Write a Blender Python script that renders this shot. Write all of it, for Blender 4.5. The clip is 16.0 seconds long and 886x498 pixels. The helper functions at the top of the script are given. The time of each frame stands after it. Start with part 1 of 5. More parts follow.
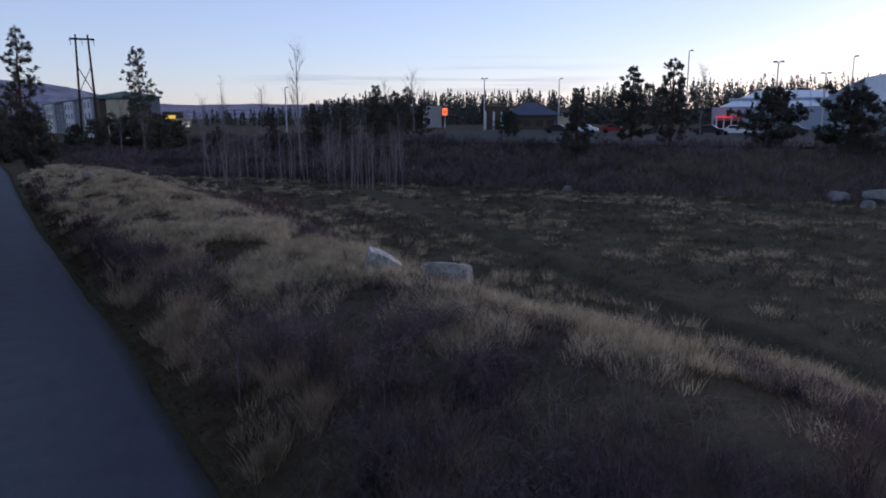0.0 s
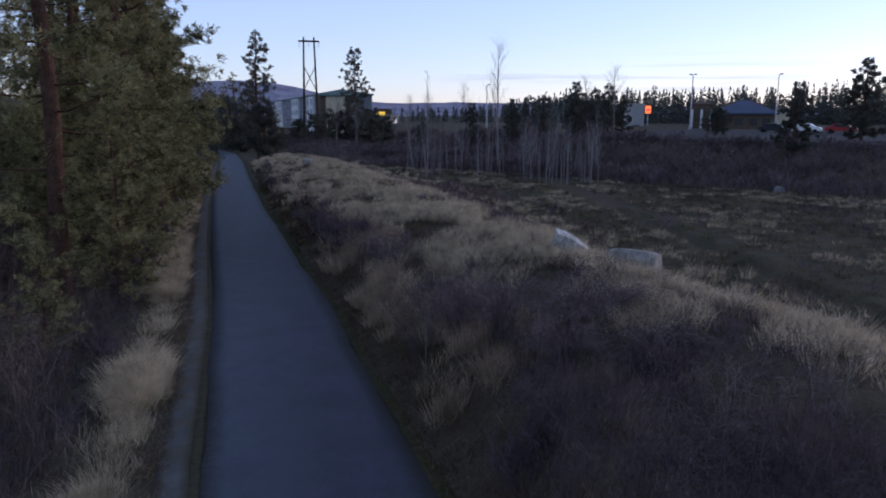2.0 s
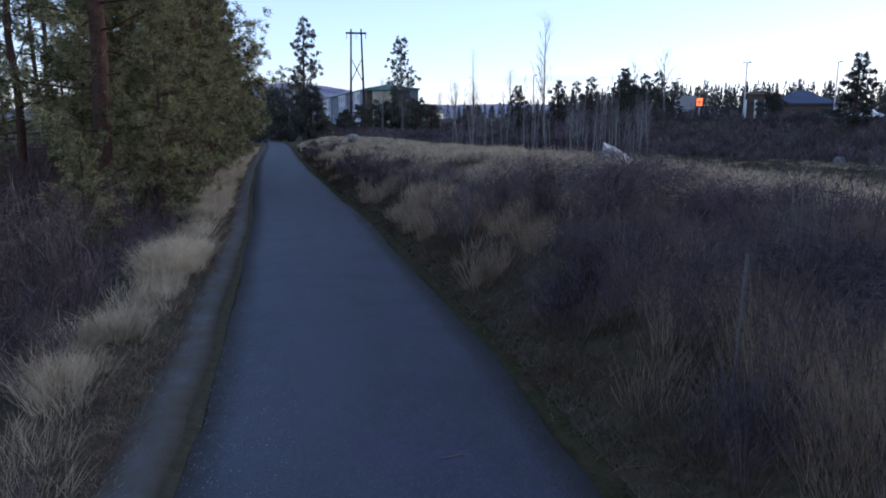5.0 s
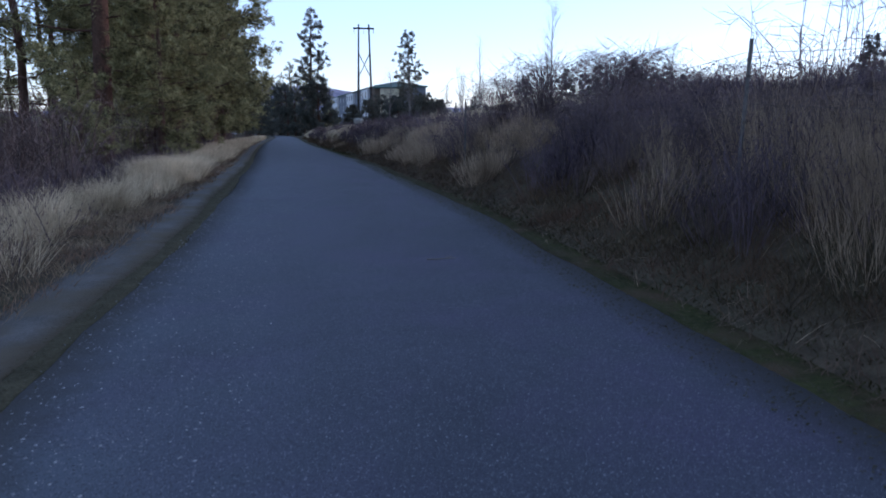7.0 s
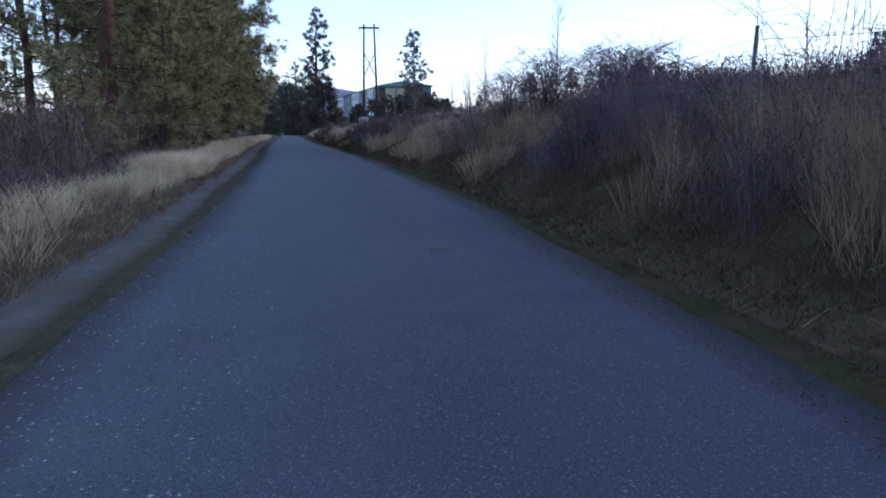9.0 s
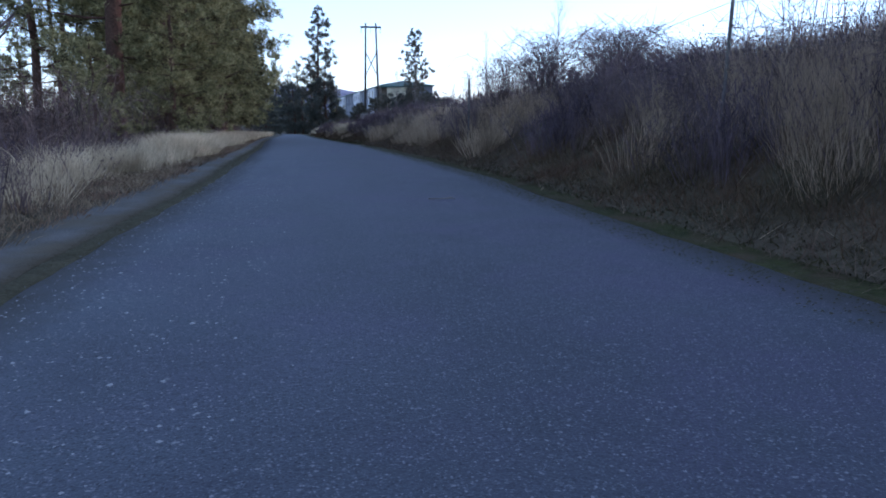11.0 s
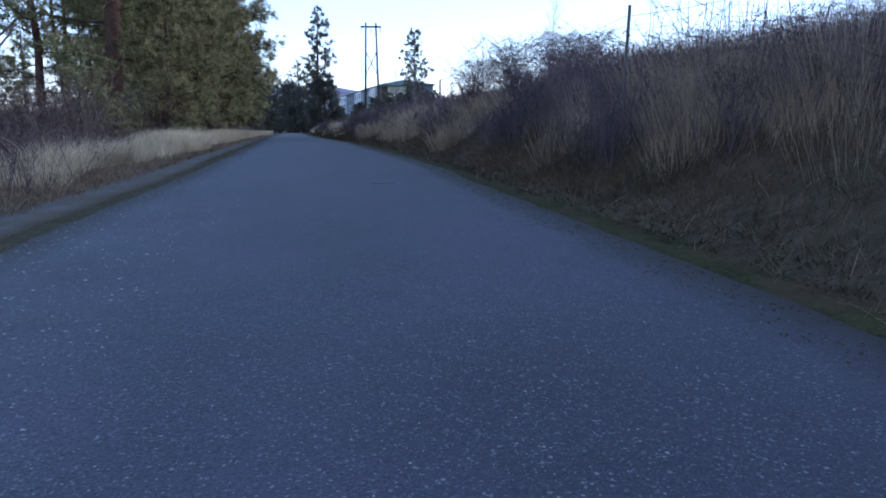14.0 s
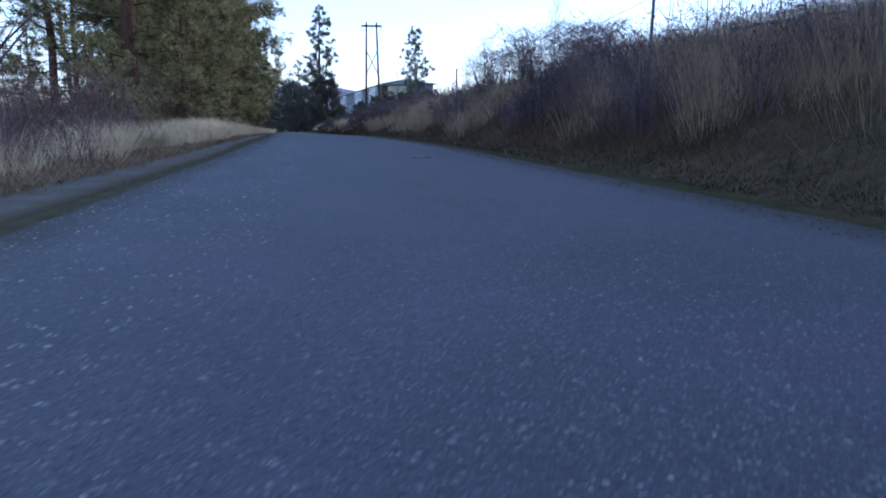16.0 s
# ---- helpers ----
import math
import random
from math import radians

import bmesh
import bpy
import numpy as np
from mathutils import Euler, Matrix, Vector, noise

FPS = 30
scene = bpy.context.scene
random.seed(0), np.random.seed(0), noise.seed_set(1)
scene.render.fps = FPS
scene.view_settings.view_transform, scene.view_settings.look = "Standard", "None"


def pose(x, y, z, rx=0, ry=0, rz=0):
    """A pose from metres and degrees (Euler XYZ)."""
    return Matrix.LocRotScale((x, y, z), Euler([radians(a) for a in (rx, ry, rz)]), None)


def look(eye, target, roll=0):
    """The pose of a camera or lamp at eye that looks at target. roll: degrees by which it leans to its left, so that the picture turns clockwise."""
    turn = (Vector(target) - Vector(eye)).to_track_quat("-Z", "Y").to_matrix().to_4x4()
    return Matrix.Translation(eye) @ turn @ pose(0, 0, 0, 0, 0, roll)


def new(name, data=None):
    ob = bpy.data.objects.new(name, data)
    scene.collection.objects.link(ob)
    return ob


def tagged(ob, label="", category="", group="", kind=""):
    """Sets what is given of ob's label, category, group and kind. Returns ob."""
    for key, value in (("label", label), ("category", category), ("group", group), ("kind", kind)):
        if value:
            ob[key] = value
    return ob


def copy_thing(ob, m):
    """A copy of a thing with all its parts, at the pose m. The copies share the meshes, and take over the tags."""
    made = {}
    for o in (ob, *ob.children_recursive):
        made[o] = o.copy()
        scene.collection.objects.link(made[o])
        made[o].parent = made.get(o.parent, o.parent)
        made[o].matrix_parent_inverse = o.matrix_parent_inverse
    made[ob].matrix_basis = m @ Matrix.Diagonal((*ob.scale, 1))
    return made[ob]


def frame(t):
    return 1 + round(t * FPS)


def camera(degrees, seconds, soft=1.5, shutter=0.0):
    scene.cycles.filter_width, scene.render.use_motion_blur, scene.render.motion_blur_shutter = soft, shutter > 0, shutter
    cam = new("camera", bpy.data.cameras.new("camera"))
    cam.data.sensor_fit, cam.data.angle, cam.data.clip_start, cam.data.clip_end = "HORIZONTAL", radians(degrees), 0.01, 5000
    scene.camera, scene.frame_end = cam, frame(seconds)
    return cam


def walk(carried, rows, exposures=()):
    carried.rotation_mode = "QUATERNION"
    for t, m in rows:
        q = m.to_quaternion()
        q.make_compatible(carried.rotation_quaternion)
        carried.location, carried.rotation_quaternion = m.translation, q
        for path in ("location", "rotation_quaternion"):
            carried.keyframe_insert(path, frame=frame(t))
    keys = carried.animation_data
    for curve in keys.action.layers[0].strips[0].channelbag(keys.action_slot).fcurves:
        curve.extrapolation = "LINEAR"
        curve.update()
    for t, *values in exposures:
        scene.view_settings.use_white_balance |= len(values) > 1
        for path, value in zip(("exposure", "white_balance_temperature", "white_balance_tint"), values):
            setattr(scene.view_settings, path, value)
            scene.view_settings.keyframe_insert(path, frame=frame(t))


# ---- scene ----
cam = camera(64.1, 16.0, soft=1.8, shutter=0.3)

# seconds, eye x y z, heading, tilt and lean in degrees: a slow sink from over head height to near the asphalt
ROWS = [
    (0.0, 0.268, 2.337, 5.314, -29.97, -10.58, -0.27),
    (0.5, 0.293, 2.231, 5.155, -27.88, -10.61, -0.39),
    (1.0, 0.247, 2.053, 5.036, -23.85, -10.59, -0.17),
    (1.5, 0.162, 1.836, 4.995, -18.76, -10.65, 0.00),
    (2.0, 0.180, 1.810, 4.928, -14.27, -10.66, 0.17),
    (2.5, 0.177, 1.762, 4.703, -12.65, -10.66, 0.15),
    (3.0, 0.257, 1.870, 4.277, -11.89, -10.58, 0.22),
    (3.5, 0.247, 1.855, 3.888, -11.43, -10.57, 0.20),
    (4.0, 0.289, 1.913, 3.463, -11.03, -10.55, 0.25),
    (4.2, 0.292, 1.922, 3.285, -10.88, -10.58, 0.20),
    (6.3, 0.387, 1.811, 1.565, -10.17, -10.28, -0.06),
    (6.5, 0.473, 1.914, 1.372, -10.02, -10.28, -0.02),
    (7.0, 0.446, 1.840, 1.037, -9.91, -10.27, 0.00),
    (7.5, 0.495, 1.836, 0.881, -9.67, -10.30, 0.02),
    (8.0, 0.511, 1.808, 0.902, -9.57, -10.35, -0.04),
    (8.5, 0.539, 1.868, 0.948, -9.47, -10.31, -0.15),
    (9.0, 0.467, 1.853, 0.959, -9.46, -10.30, -0.12),
    (9.5, 0.423, 1.890, 0.801, -9.46, -10.28, 0.02),
    (9.7, 0.338, 1.784, 0.753, -9.48, -10.23, 0.03),
    (11.8, 0.513, 1.234, 0.620, -9.30, -10.25, -0.00),
    (12.0, 0.534, 1.118, 0.623, -9.29, -10.26, -0.01),
    (12.5, 0.574, 0.639, 0.665, -9.26, -10.27, -0.02),
    (13.0, 0.675, 0.350, 0.759, -9.21, -10.31, -0.02),
    (13.5, 0.730, 0.240, 0.622, -9.22, -10.31, -0.13),
    (14.0, 0.814, 0.338, 0.600, -9.17, -10.31, -0.06),
    (14.5, 0.795, 0.384, 0.595, -9.18, -10.33, -0.04),
    (15.0, 0.745, 0.335, 0.617, -9.13, -10.38, -0.02),
    (15.5, 0.627, 0.253, 0.531, -9.16, -10.35, -0.02),
    (16.0, 0.411, -0.000, 0.384, -9.22, -10.32, -0.20),
]


def row_pose(x, y, z, yaw, pitch, roll):
    a, b = radians(yaw), radians(pitch)
    way = Vector((-math.sin(a) * math.cos(b), math.cos(a) * math.cos(b), math.sin(b)))
    eye = Vector((x, y, z))
    return look(eye, eye + way, roll)


walk(cam, [(r[0], row_pose(*r[1:])) for r in ROWS],
     exposures=[(0.0, 0.54, 6650, 42), (1.0, 0.57, 6600, 42), (2.0, 0.82, 6450, 42), (3.0, 1.06, 6380, 42), (4.0, 1.18, 6300, 38),
                (6.5, 1.36, 6200, 36), (8.0, 1.52, 6150, 35), (16.0, 1.82, 5980, 33)])

# ---------------------------------------------------------------- light
SUN_AZ, SUN_EL = radians(-80), radians(9)     # the last glow stands low over the shops (azimuth from +y, to the left)
sun_way = Vector((-math.sin(SUN_AZ) * math.cos(SUN_EL), math.cos(SUN_AZ) * math.cos(SUN_EL), math.sin(SUN_EL)))

world = bpy.data.worlds.new("dusk_sky")
scene.world = world
world.use_nodes = True
wt = world.node_tree
wt.nodes.clear()
w_out = wt.nodes.new("ShaderNodeOutputWorld")
w_bg = wt.nodes.new("ShaderNodeBackground")
w_sky = wt.nodes.new("ShaderNodeTexSky")
w_sky.sky_type = "NISHITA"
w_sky.sun_disc = False
w_sky.sun_elevation = SUN_EL
w_sky.sun_rotation = -SUN_AZ
w_sky.altitude = 600
w_sky.air_density, w_sky.dust_density, w_sky.ozone_density = 1.0, 0.4, 2.7
w_bg.inputs["Strength"].default_value = 0.15
# a thin grey streak of cloud low over the shops
w_co = wt.nodes.new("ShaderNodeTexCoord")
w_map = wt.nodes.new("ShaderNodeMapping")
w_map.inputs["Scale"].default_value = (2.2, 2.2, 60.0)
w_noise = wt.nodes.new("ShaderNodeTexNoise")
w_noise.inputs["Scale"].default_value, w_noise.inputs["Detail"].default_value = 1.6, 4.0
w_sep = wt.nodes.new("ShaderNodeSeparateXYZ")
w_low, w_high, w_cut = [wt.nodes.new("ShaderNodeMapRange") for _ in range(3)]
for n_, a_, b_ in ((w_low, 0.015, 0.045), (w_high, 0.085, 0.05), (w_cut, 0.5, 0.68)):
    n_.inputs["From Min"].default_value, n_.inputs["From Max"].default_value = a_, b_
w_in, w_out_x = [wt.nodes.new("ShaderNodeMapRange") for _ in range(2)]
for n_, a_, b_ in ((w_in, 0.22, 0.36), (w_out_x, 0.72, 0.58)):
    n_.inputs["From Min"].default_value, n_.inputs["From Max"].default_value = a_, b_
w_m1, w_m2, w_m3, w_m4 = [wt.nodes.new("ShaderNodeMath") for _ in range(4)]
for n_ in (w_m1, w_m2, w_m3, w_m4):
    n_.operation = "MULTIPLY"
w_mix = wt.nodes.new("ShaderNodeMix")
w_mix.data_type = "RGBA"
w_dim = wt.nodes.new("ShaderNodeMix")
w_dim.data_type, w_dim.blend_type = "RGBA", "MULTIPLY"
w_dim.inputs["Factor"].default_value = 1.0
w_dim.inputs["B"].default_value = (0.62, 0.60, 0.66, 1)
wt.links.new(w_co.outputs["Generated"], w_map.inputs["Vector"])
wt.links.new(w_map.outputs[0], w_noise.inputs["Vector"])
wt.links.new(w_co.outputs["Generated"], w_sep.inputs[0])
wt.links.new(w_sep.outputs["Z"], w_low.inputs["Value"])
wt.links.new(w_sep.outputs["Z"], w_high.inputs["Value"])
wt.links.new(w_noise.outputs["Fac"], w_cut.inputs["Value"])
wt.links.new(w_low.outputs[0], w_m1.inputs[0])
wt.links.new(w_high.outputs[0], w_m1.inputs[1])
wt.links.new(w_m1.outputs[0], w_m2.inputs[0])
wt.links.new(w_cut.outputs[0], w_m2.inputs[1])
wt.links.new(w_sep.outputs["X"], w_in.inputs["Value"])
wt.links.new(w_sep.outputs["X"], w_out_x.inputs["Value"])
wt.links.new(w_m2.outputs[0], w_m3.inputs[0])
wt.links.new(w_in.outputs[0], w_m3.inputs[1])
wt.links.new(w_m3.outputs[0], w_m4.inputs[0])
wt.links.new(w_out_x.outputs[0], w_m4.inputs[1])
wt.links.new(w_m4.outputs[0], w_mix.inputs["Factor"])
wt.links.new(w_sky.outputs[0], w_mix.inputs["A"])
wt.links.new(w_sky.outputs[0], w_dim.inputs["A"])
wt.links.new(w_dim.outputs["Result"], w_mix.inputs["B"])
w_veil = wt.nodes.new("ShaderNodeMix")          # a thin even veil of high cloud whitens the sky
w_veil.data_type = "RGBA"
w_veil.inputs["Factor"].default_value = 0.42
w_veil.inputs["B"].default_value = (1.75, 2.85, 3.65, 1)
wt.links.new(w_mix.outputs["Result"], w_veil.inputs["A"])
wt.links.new(w_veil.outputs["Result"], w_bg.inputs[0])
wt.links.new(w_bg.outputs[0], w_out.inputs[0])

sun_data = bpy.data.lights.new("low_sun", "SUN")
sun_data.energy, sun_data.angle, sun_data.color = 0.55, radians(25), (0.95, 0.95, 1.0)
sun = new("low_sun", sun_data)
sun.matrix_world = look(sun_way * 50 + Vector((0, 0, 20)), Vector((0, 0, 20)))


# ---------------------------------------------------------------- materials
def node(tree, kind, **values):
    n = tree.nodes.new(kind)
    for key, value in values.items():
        n.inputs[key.replace("_", " ")].default_value = value
    return n


def material(name, dark, light, scale=4.0, fine=40.0, rough=0.85, bump=0.0, bump_scale=None, island=0.0, obj=0.0,
             metal=0.0, thin=0.0, distance=0.02, third=None, third_scale=0.7, contrast=0.35):
    """Two colours mixed by broad and fine noise; island and obj vary single pieces."""
    m = bpy.data.materials.new(name)
    m.use_nodes = True
    t = m.node_tree
    bsdf = t.nodes["Principled BSDF"]
    co = t.nodes.new("ShaderNodeTexCoord")
    broad = node(t, "ShaderNodeTexNoise", Scale=scale, Detail=5.0, Roughness=0.6)
    grain = node(t, "ShaderNodeTexNoise", Scale=fine, Detail=3.0, Roughness=0.6)
    t.links.new(co.outputs["Object"], broad.inputs["Vector"])
    t.links.new(co.outputs["Object"], grain.inputs["Vector"])
    add = t.nodes.new("ShaderNodeMath")
    add.operation = "ADD"
    t.links.new(broad.outputs["Fac"], add.inputs[0])
    t.links.new(grain.outputs["Fac"], add.inputs[1])
    last = add
    for kind, socket, amount in (("ShaderNodeNewGeometry", "Random Per Island", island), ("ShaderNodeObjectInfo", "Random", obj)):
        if amount:
            g = t.nodes.new(kind)
            mul = t.nodes.new("ShaderNodeMath")
            mul.operation = "MULTIPLY_ADD"
            t.links.new(g.outputs[socket], mul.inputs[0])
            mul.inputs[1].default_value = amount
            t.links.new(last.outputs[0], mul.inputs[2])
            sub = t.nodes.new("ShaderNodeMath")
            sub.operation = "SUBTRACT"
            t.links.new(mul.outputs[0], sub.inputs[0])
            sub.inputs[1].default_value = amount / 2
            last = sub
    span = t.nodes.new("ShaderNodeMapRange")
    span.inputs["From Min"].default_value, span.inputs["From Max"].default_value = 1 - contrast, 1 + contrast
    t.links.new(last.outputs[0], span.inputs["Value"])
    mix = t.nodes.new("ShaderNodeMix")
    mix.data_type = "RGBA"
    mix.inputs["A"].default_value, mix.inputs["B"].default_value = (*dark, 1), (*light, 1)
    t.links.new(span.outputs["Result"], mix.inputs["Factor"])
    color = mix.outputs["Result"]
    if third:                                     # a third colour in patches
        spots = node(t, "ShaderNodeTexNoise", Scale=third_scale, Detail=3.0, Roughness=0.7)
        t.links.new(co.outputs["Object"], spots.inputs["Vector"])
        where = t.nodes.new("ShaderNodeMapRange")
        where.inputs["From Min"].default_value, where.inputs["From Max"].default_value = 0.46, 0.64
        t.links.new(spots.outputs["Fac"], where.inputs["Value"])
        tint = t.nodes.new("ShaderNodeMix")
        tint.data_type = "RGBA"
        t.links.new(where.outputs["Result"], tint.inputs["Factor"])
        t.links.new(color, tint.inputs["A"])
        tint.inputs["B"].default_value = (*third, 1)
        color = tint.outputs["Result"]
    t.links.new(color, bsdf.inputs["Base Color"])
    bsdf.inputs["Roughness"].default_value, bsdf.inputs["Metallic"].default_value = rough, metal
    bsdf.inputs["Specular IOR Level"].default_value = 0.04 if island or rough > 0.88 else 0.25
    if thin:
        through_leaf = t.nodes.new("ShaderNodeBsdfTranslucent")
        t.links.new(color, through_leaf.inputs["Color"])
        both = t.nodes.new("ShaderNodeMixShader")
        both.inputs[0].default_value = thin
        t.links.new(bsdf.outputs[0], both.inputs[1])
        t.links.new(through_leaf.outputs[0], both.inputs[2])
        t.links.new(both.outputs[0], t.nodes["Material Output"].inputs["Surface"])
    if bump:
        b = node(t, "ShaderNodeBump", Strength=bump, Distance=distance)
        src = grain
        if bump_scale:
            src = node(t, "ShaderNodeTexNoise", Scale=bump_scale, Detail=4.0)
            t.links.new(co.outputs["Object"], src.inputs["Vector"])
        t.links.new(src.outputs["Fac"], b.inputs["Height"])
        t.links.new(b.outputs["Normal"], bsdf.inputs["Normal"])
    return m


def glow(name, color, strength):
    m = bpy.data.materials.new(name)
    m.use_nodes = True
    b = m.node_tree.nodes["Principled BSDF"]
    b.inputs["Base Color"].default_value = (*color, 1)
    b.inputs["Emission Color"].default_value = (*color, 1)
    b.inputs["Emission Strength"].default_value = strength
    return m


def asphalt_material():
    """Worn chip seal: dark binder, stone chips of two sizes, broad worn patches."""
    m = material("asphalt", (0.017, 0.019, 0.026), (0.046, 0.049, 0.067), scale=0.9, fine=120.0, rough=0.8, third=(0.042, 0.037, 0.061), third_scale=0.8)
    t = m.node_tree
    bsdf = t.nodes["Principled BSDF"]
    last = bsdf.inputs["Base Color"].links[0].from_socket
    co = t.nodes.new("ShaderNodeTexCoord")
    warp = node(t, "ShaderNodeTexNoise", Scale=30.0, Detail=2.0)
    t.links.new(co.outputs["Object"], warp.inputs["Vector"])
    shift = t.nodes.new("ShaderNodeMix")
    shift.data_type = "VECTOR"
    shift.inputs["Factor"].default_value = 0.012
    t.links.new(co.outputs["Object"], shift.inputs[4])
    t.links.new(warp.outputs["Color"], shift.inputs[5])
    # brighter light along the left lane, painted in as a paler tint
    place = t.nodes.new("ShaderNodeSeparateXYZ")
    t.links.new(co.outputs["Object"], place.inputs[0])
    lane = t.nodes.new("ShaderNodeMapRange")
    lane.inputs["From Min"].default_value, lane.inputs["From Max"].default_value = 1.1, -0.7
    lane.inputs["To Max"].default_value = 1.1
    t.links.new(place.outputs["X"], lane.inputs["Value"])
    cloud = node(t, "ShaderNodeTexNoise", Scale=1.7, Detail=4.0)
    t.links.new(co.outputs["Object"], cloud.inputs["Vector"])
    light_reach = t.nodes.new("ShaderNodeMath")
    light_reach.operation = "MULTIPLY"
    t.links.new(lane.outputs[0], light_reach.inputs[0])
    t.links.new(cloud.outputs["Fac"], light_reach.inputs[1])
    left_light = t.nodes.new("ShaderNodeMix")
    left_light.data_type = "RGBA"
    t.links.new(light_reach.outputs[0], left_light.inputs["Factor"])
    t.links.new(last, left_light.inputs["A"])
    left_light.inputs["B"].default_value = (0.070, 0.085, 0.103, 1)
    last = left_light.outputs["Result"]
    heights = []
    for scale, least, stone in ((105.0, 0.93, (0.16, 0.16, 0.175)), (190.0, 0.86, (0.17, 0.17, 0.187)), (290.0, 0.60, (0.086, 0.09, 0.11)), (150.0, 0.58, (0.018, 0.021, 0.028)), (90.0, 0.70, (0.028, 0.031, 0.042))):
        cells = node(t, "ShaderNodeTexVoronoi", Scale=scale)
        t.links.new(shift.outputs[1], cells.inputs["Vector"])
        pick = t.nodes.new("ShaderNodeSeparateColor")
        t.links.new(cells.outputs["Color"], pick.inputs[0])
        chip = t.nodes.new("ShaderNodeMapRange")
        chip.inputs["From Min"].default_value, chip.inputs["From Max"].default_value = least, 1.0
        t.links.new(pick.outputs[0], chip.inputs["Value"])
        core = t.nodes.new("ShaderNodeMapRange")
        core.inputs["From Min"].default_value, core.inputs["From Max"].default_value = 0.6, 0.3
        t.links.new(cells.outputs["Distance"], core.inputs["Value"])
        both = t.nodes.new("ShaderNodeMath")
        both.operation = "MULTIPLY"
        t.links.new(chip.outputs[0], both.inputs[0])
        t.links.new(core.outputs[0], both.inputs[1])
        mix = t.nodes.new("ShaderNodeMix")
        mix.data_type = "RGBA"
        t.links.new(both.outputs[0], mix.inputs["Factor"])
        t.links.new(last, mix.inputs["A"])
        mix.inputs["B"].default_value = (*stone, 1)
        last = mix.outputs["Result"]
        heights.append(cells)
    t.links.new(last, bsdf.inputs["Base Color"])
    tall = t.nodes.new("ShaderNodeMath")
    tall.operation = "ADD"
    t.links.new(heights[0].outputs["Distance"], tall.inputs[0])
    t.links.new(heights[1].outputs["Distance"], tall.inputs[1])
    inv = t.nodes.new("ShaderNodeMath")
    inv.operation = "SUBTRACT"
    inv.inputs[0].default_value = 2.0
    t.links.new(tall.outputs[0], inv.inputs[1])
    b = node(t, "ShaderNodeBump", Strength=0.4, Distance=0.004)
    t.links.new(inv.outputs[0], b.inputs["Height"])
    t.links.new(b.outputs["Normal"], bsdf.inputs["Normal"])
    return m


def soiled_edges(m, soil, start, left=True, scale=7.0):
    """Dirt worked in from the sides of a ribbon, with a ragged front; lane runs from -1 to 1 across it."""
    t = m.node_tree
    bsdf = t.nodes["Principled BSDF"]
    last = bsdf.inputs["Base Color"].links[0].from_socket
    lane = t.nodes.new("ShaderNodeAttribute")
    lane.attribute_name = "lane"
    reach = t.nodes.new("ShaderNodeMath")
    reach.operation = "ABSOLUTE" if left else "ADD"
    reach.inputs[1].default_value = 0.0
    t.links.new(lane.outputs["Fac"], reach.inputs[0])
    co = t.nodes.new("ShaderNodeTexCoord")
    ragged = node(t, "ShaderNodeTexNoise", Scale=scale, Detail=6.0, Roughness=0.7)
    t.links.new(co.outputs["Object"], ragged.inputs["Vector"])
    add = t.nodes.new("ShaderNodeMath")
    add.operation = "MULTIPLY_ADD"
    t.links.new(ragged.outputs["Fac"], add.inputs[0])
    add.inputs[1].default_value = 1.2 * (1 - start)
    t.links.new(reach.outputs[0], add.inputs[2])
    front = t.nodes.new("ShaderNodeMapRange")
    front.inputs["From Min"].default_value, front.inputs["From Max"].default_value = start + 0.45 * (1 - start), 1.0 + 0.6 * (1 - start)
    t.links.new(add.outputs[0], front.inputs["Value"])
    mix = t.nodes.new("ShaderNodeMix")
    mix.data_type = "RGBA"
    t.links.new(front.outputs["Result"], mix.inputs["Factor"])
    t.links.new(last, mix.inputs["A"])
    mix.inputs["B"].default_value = (*soil, 1)
    t.links.new(mix.outputs["Result"], bsdf.inputs["Base Color"])
    return m


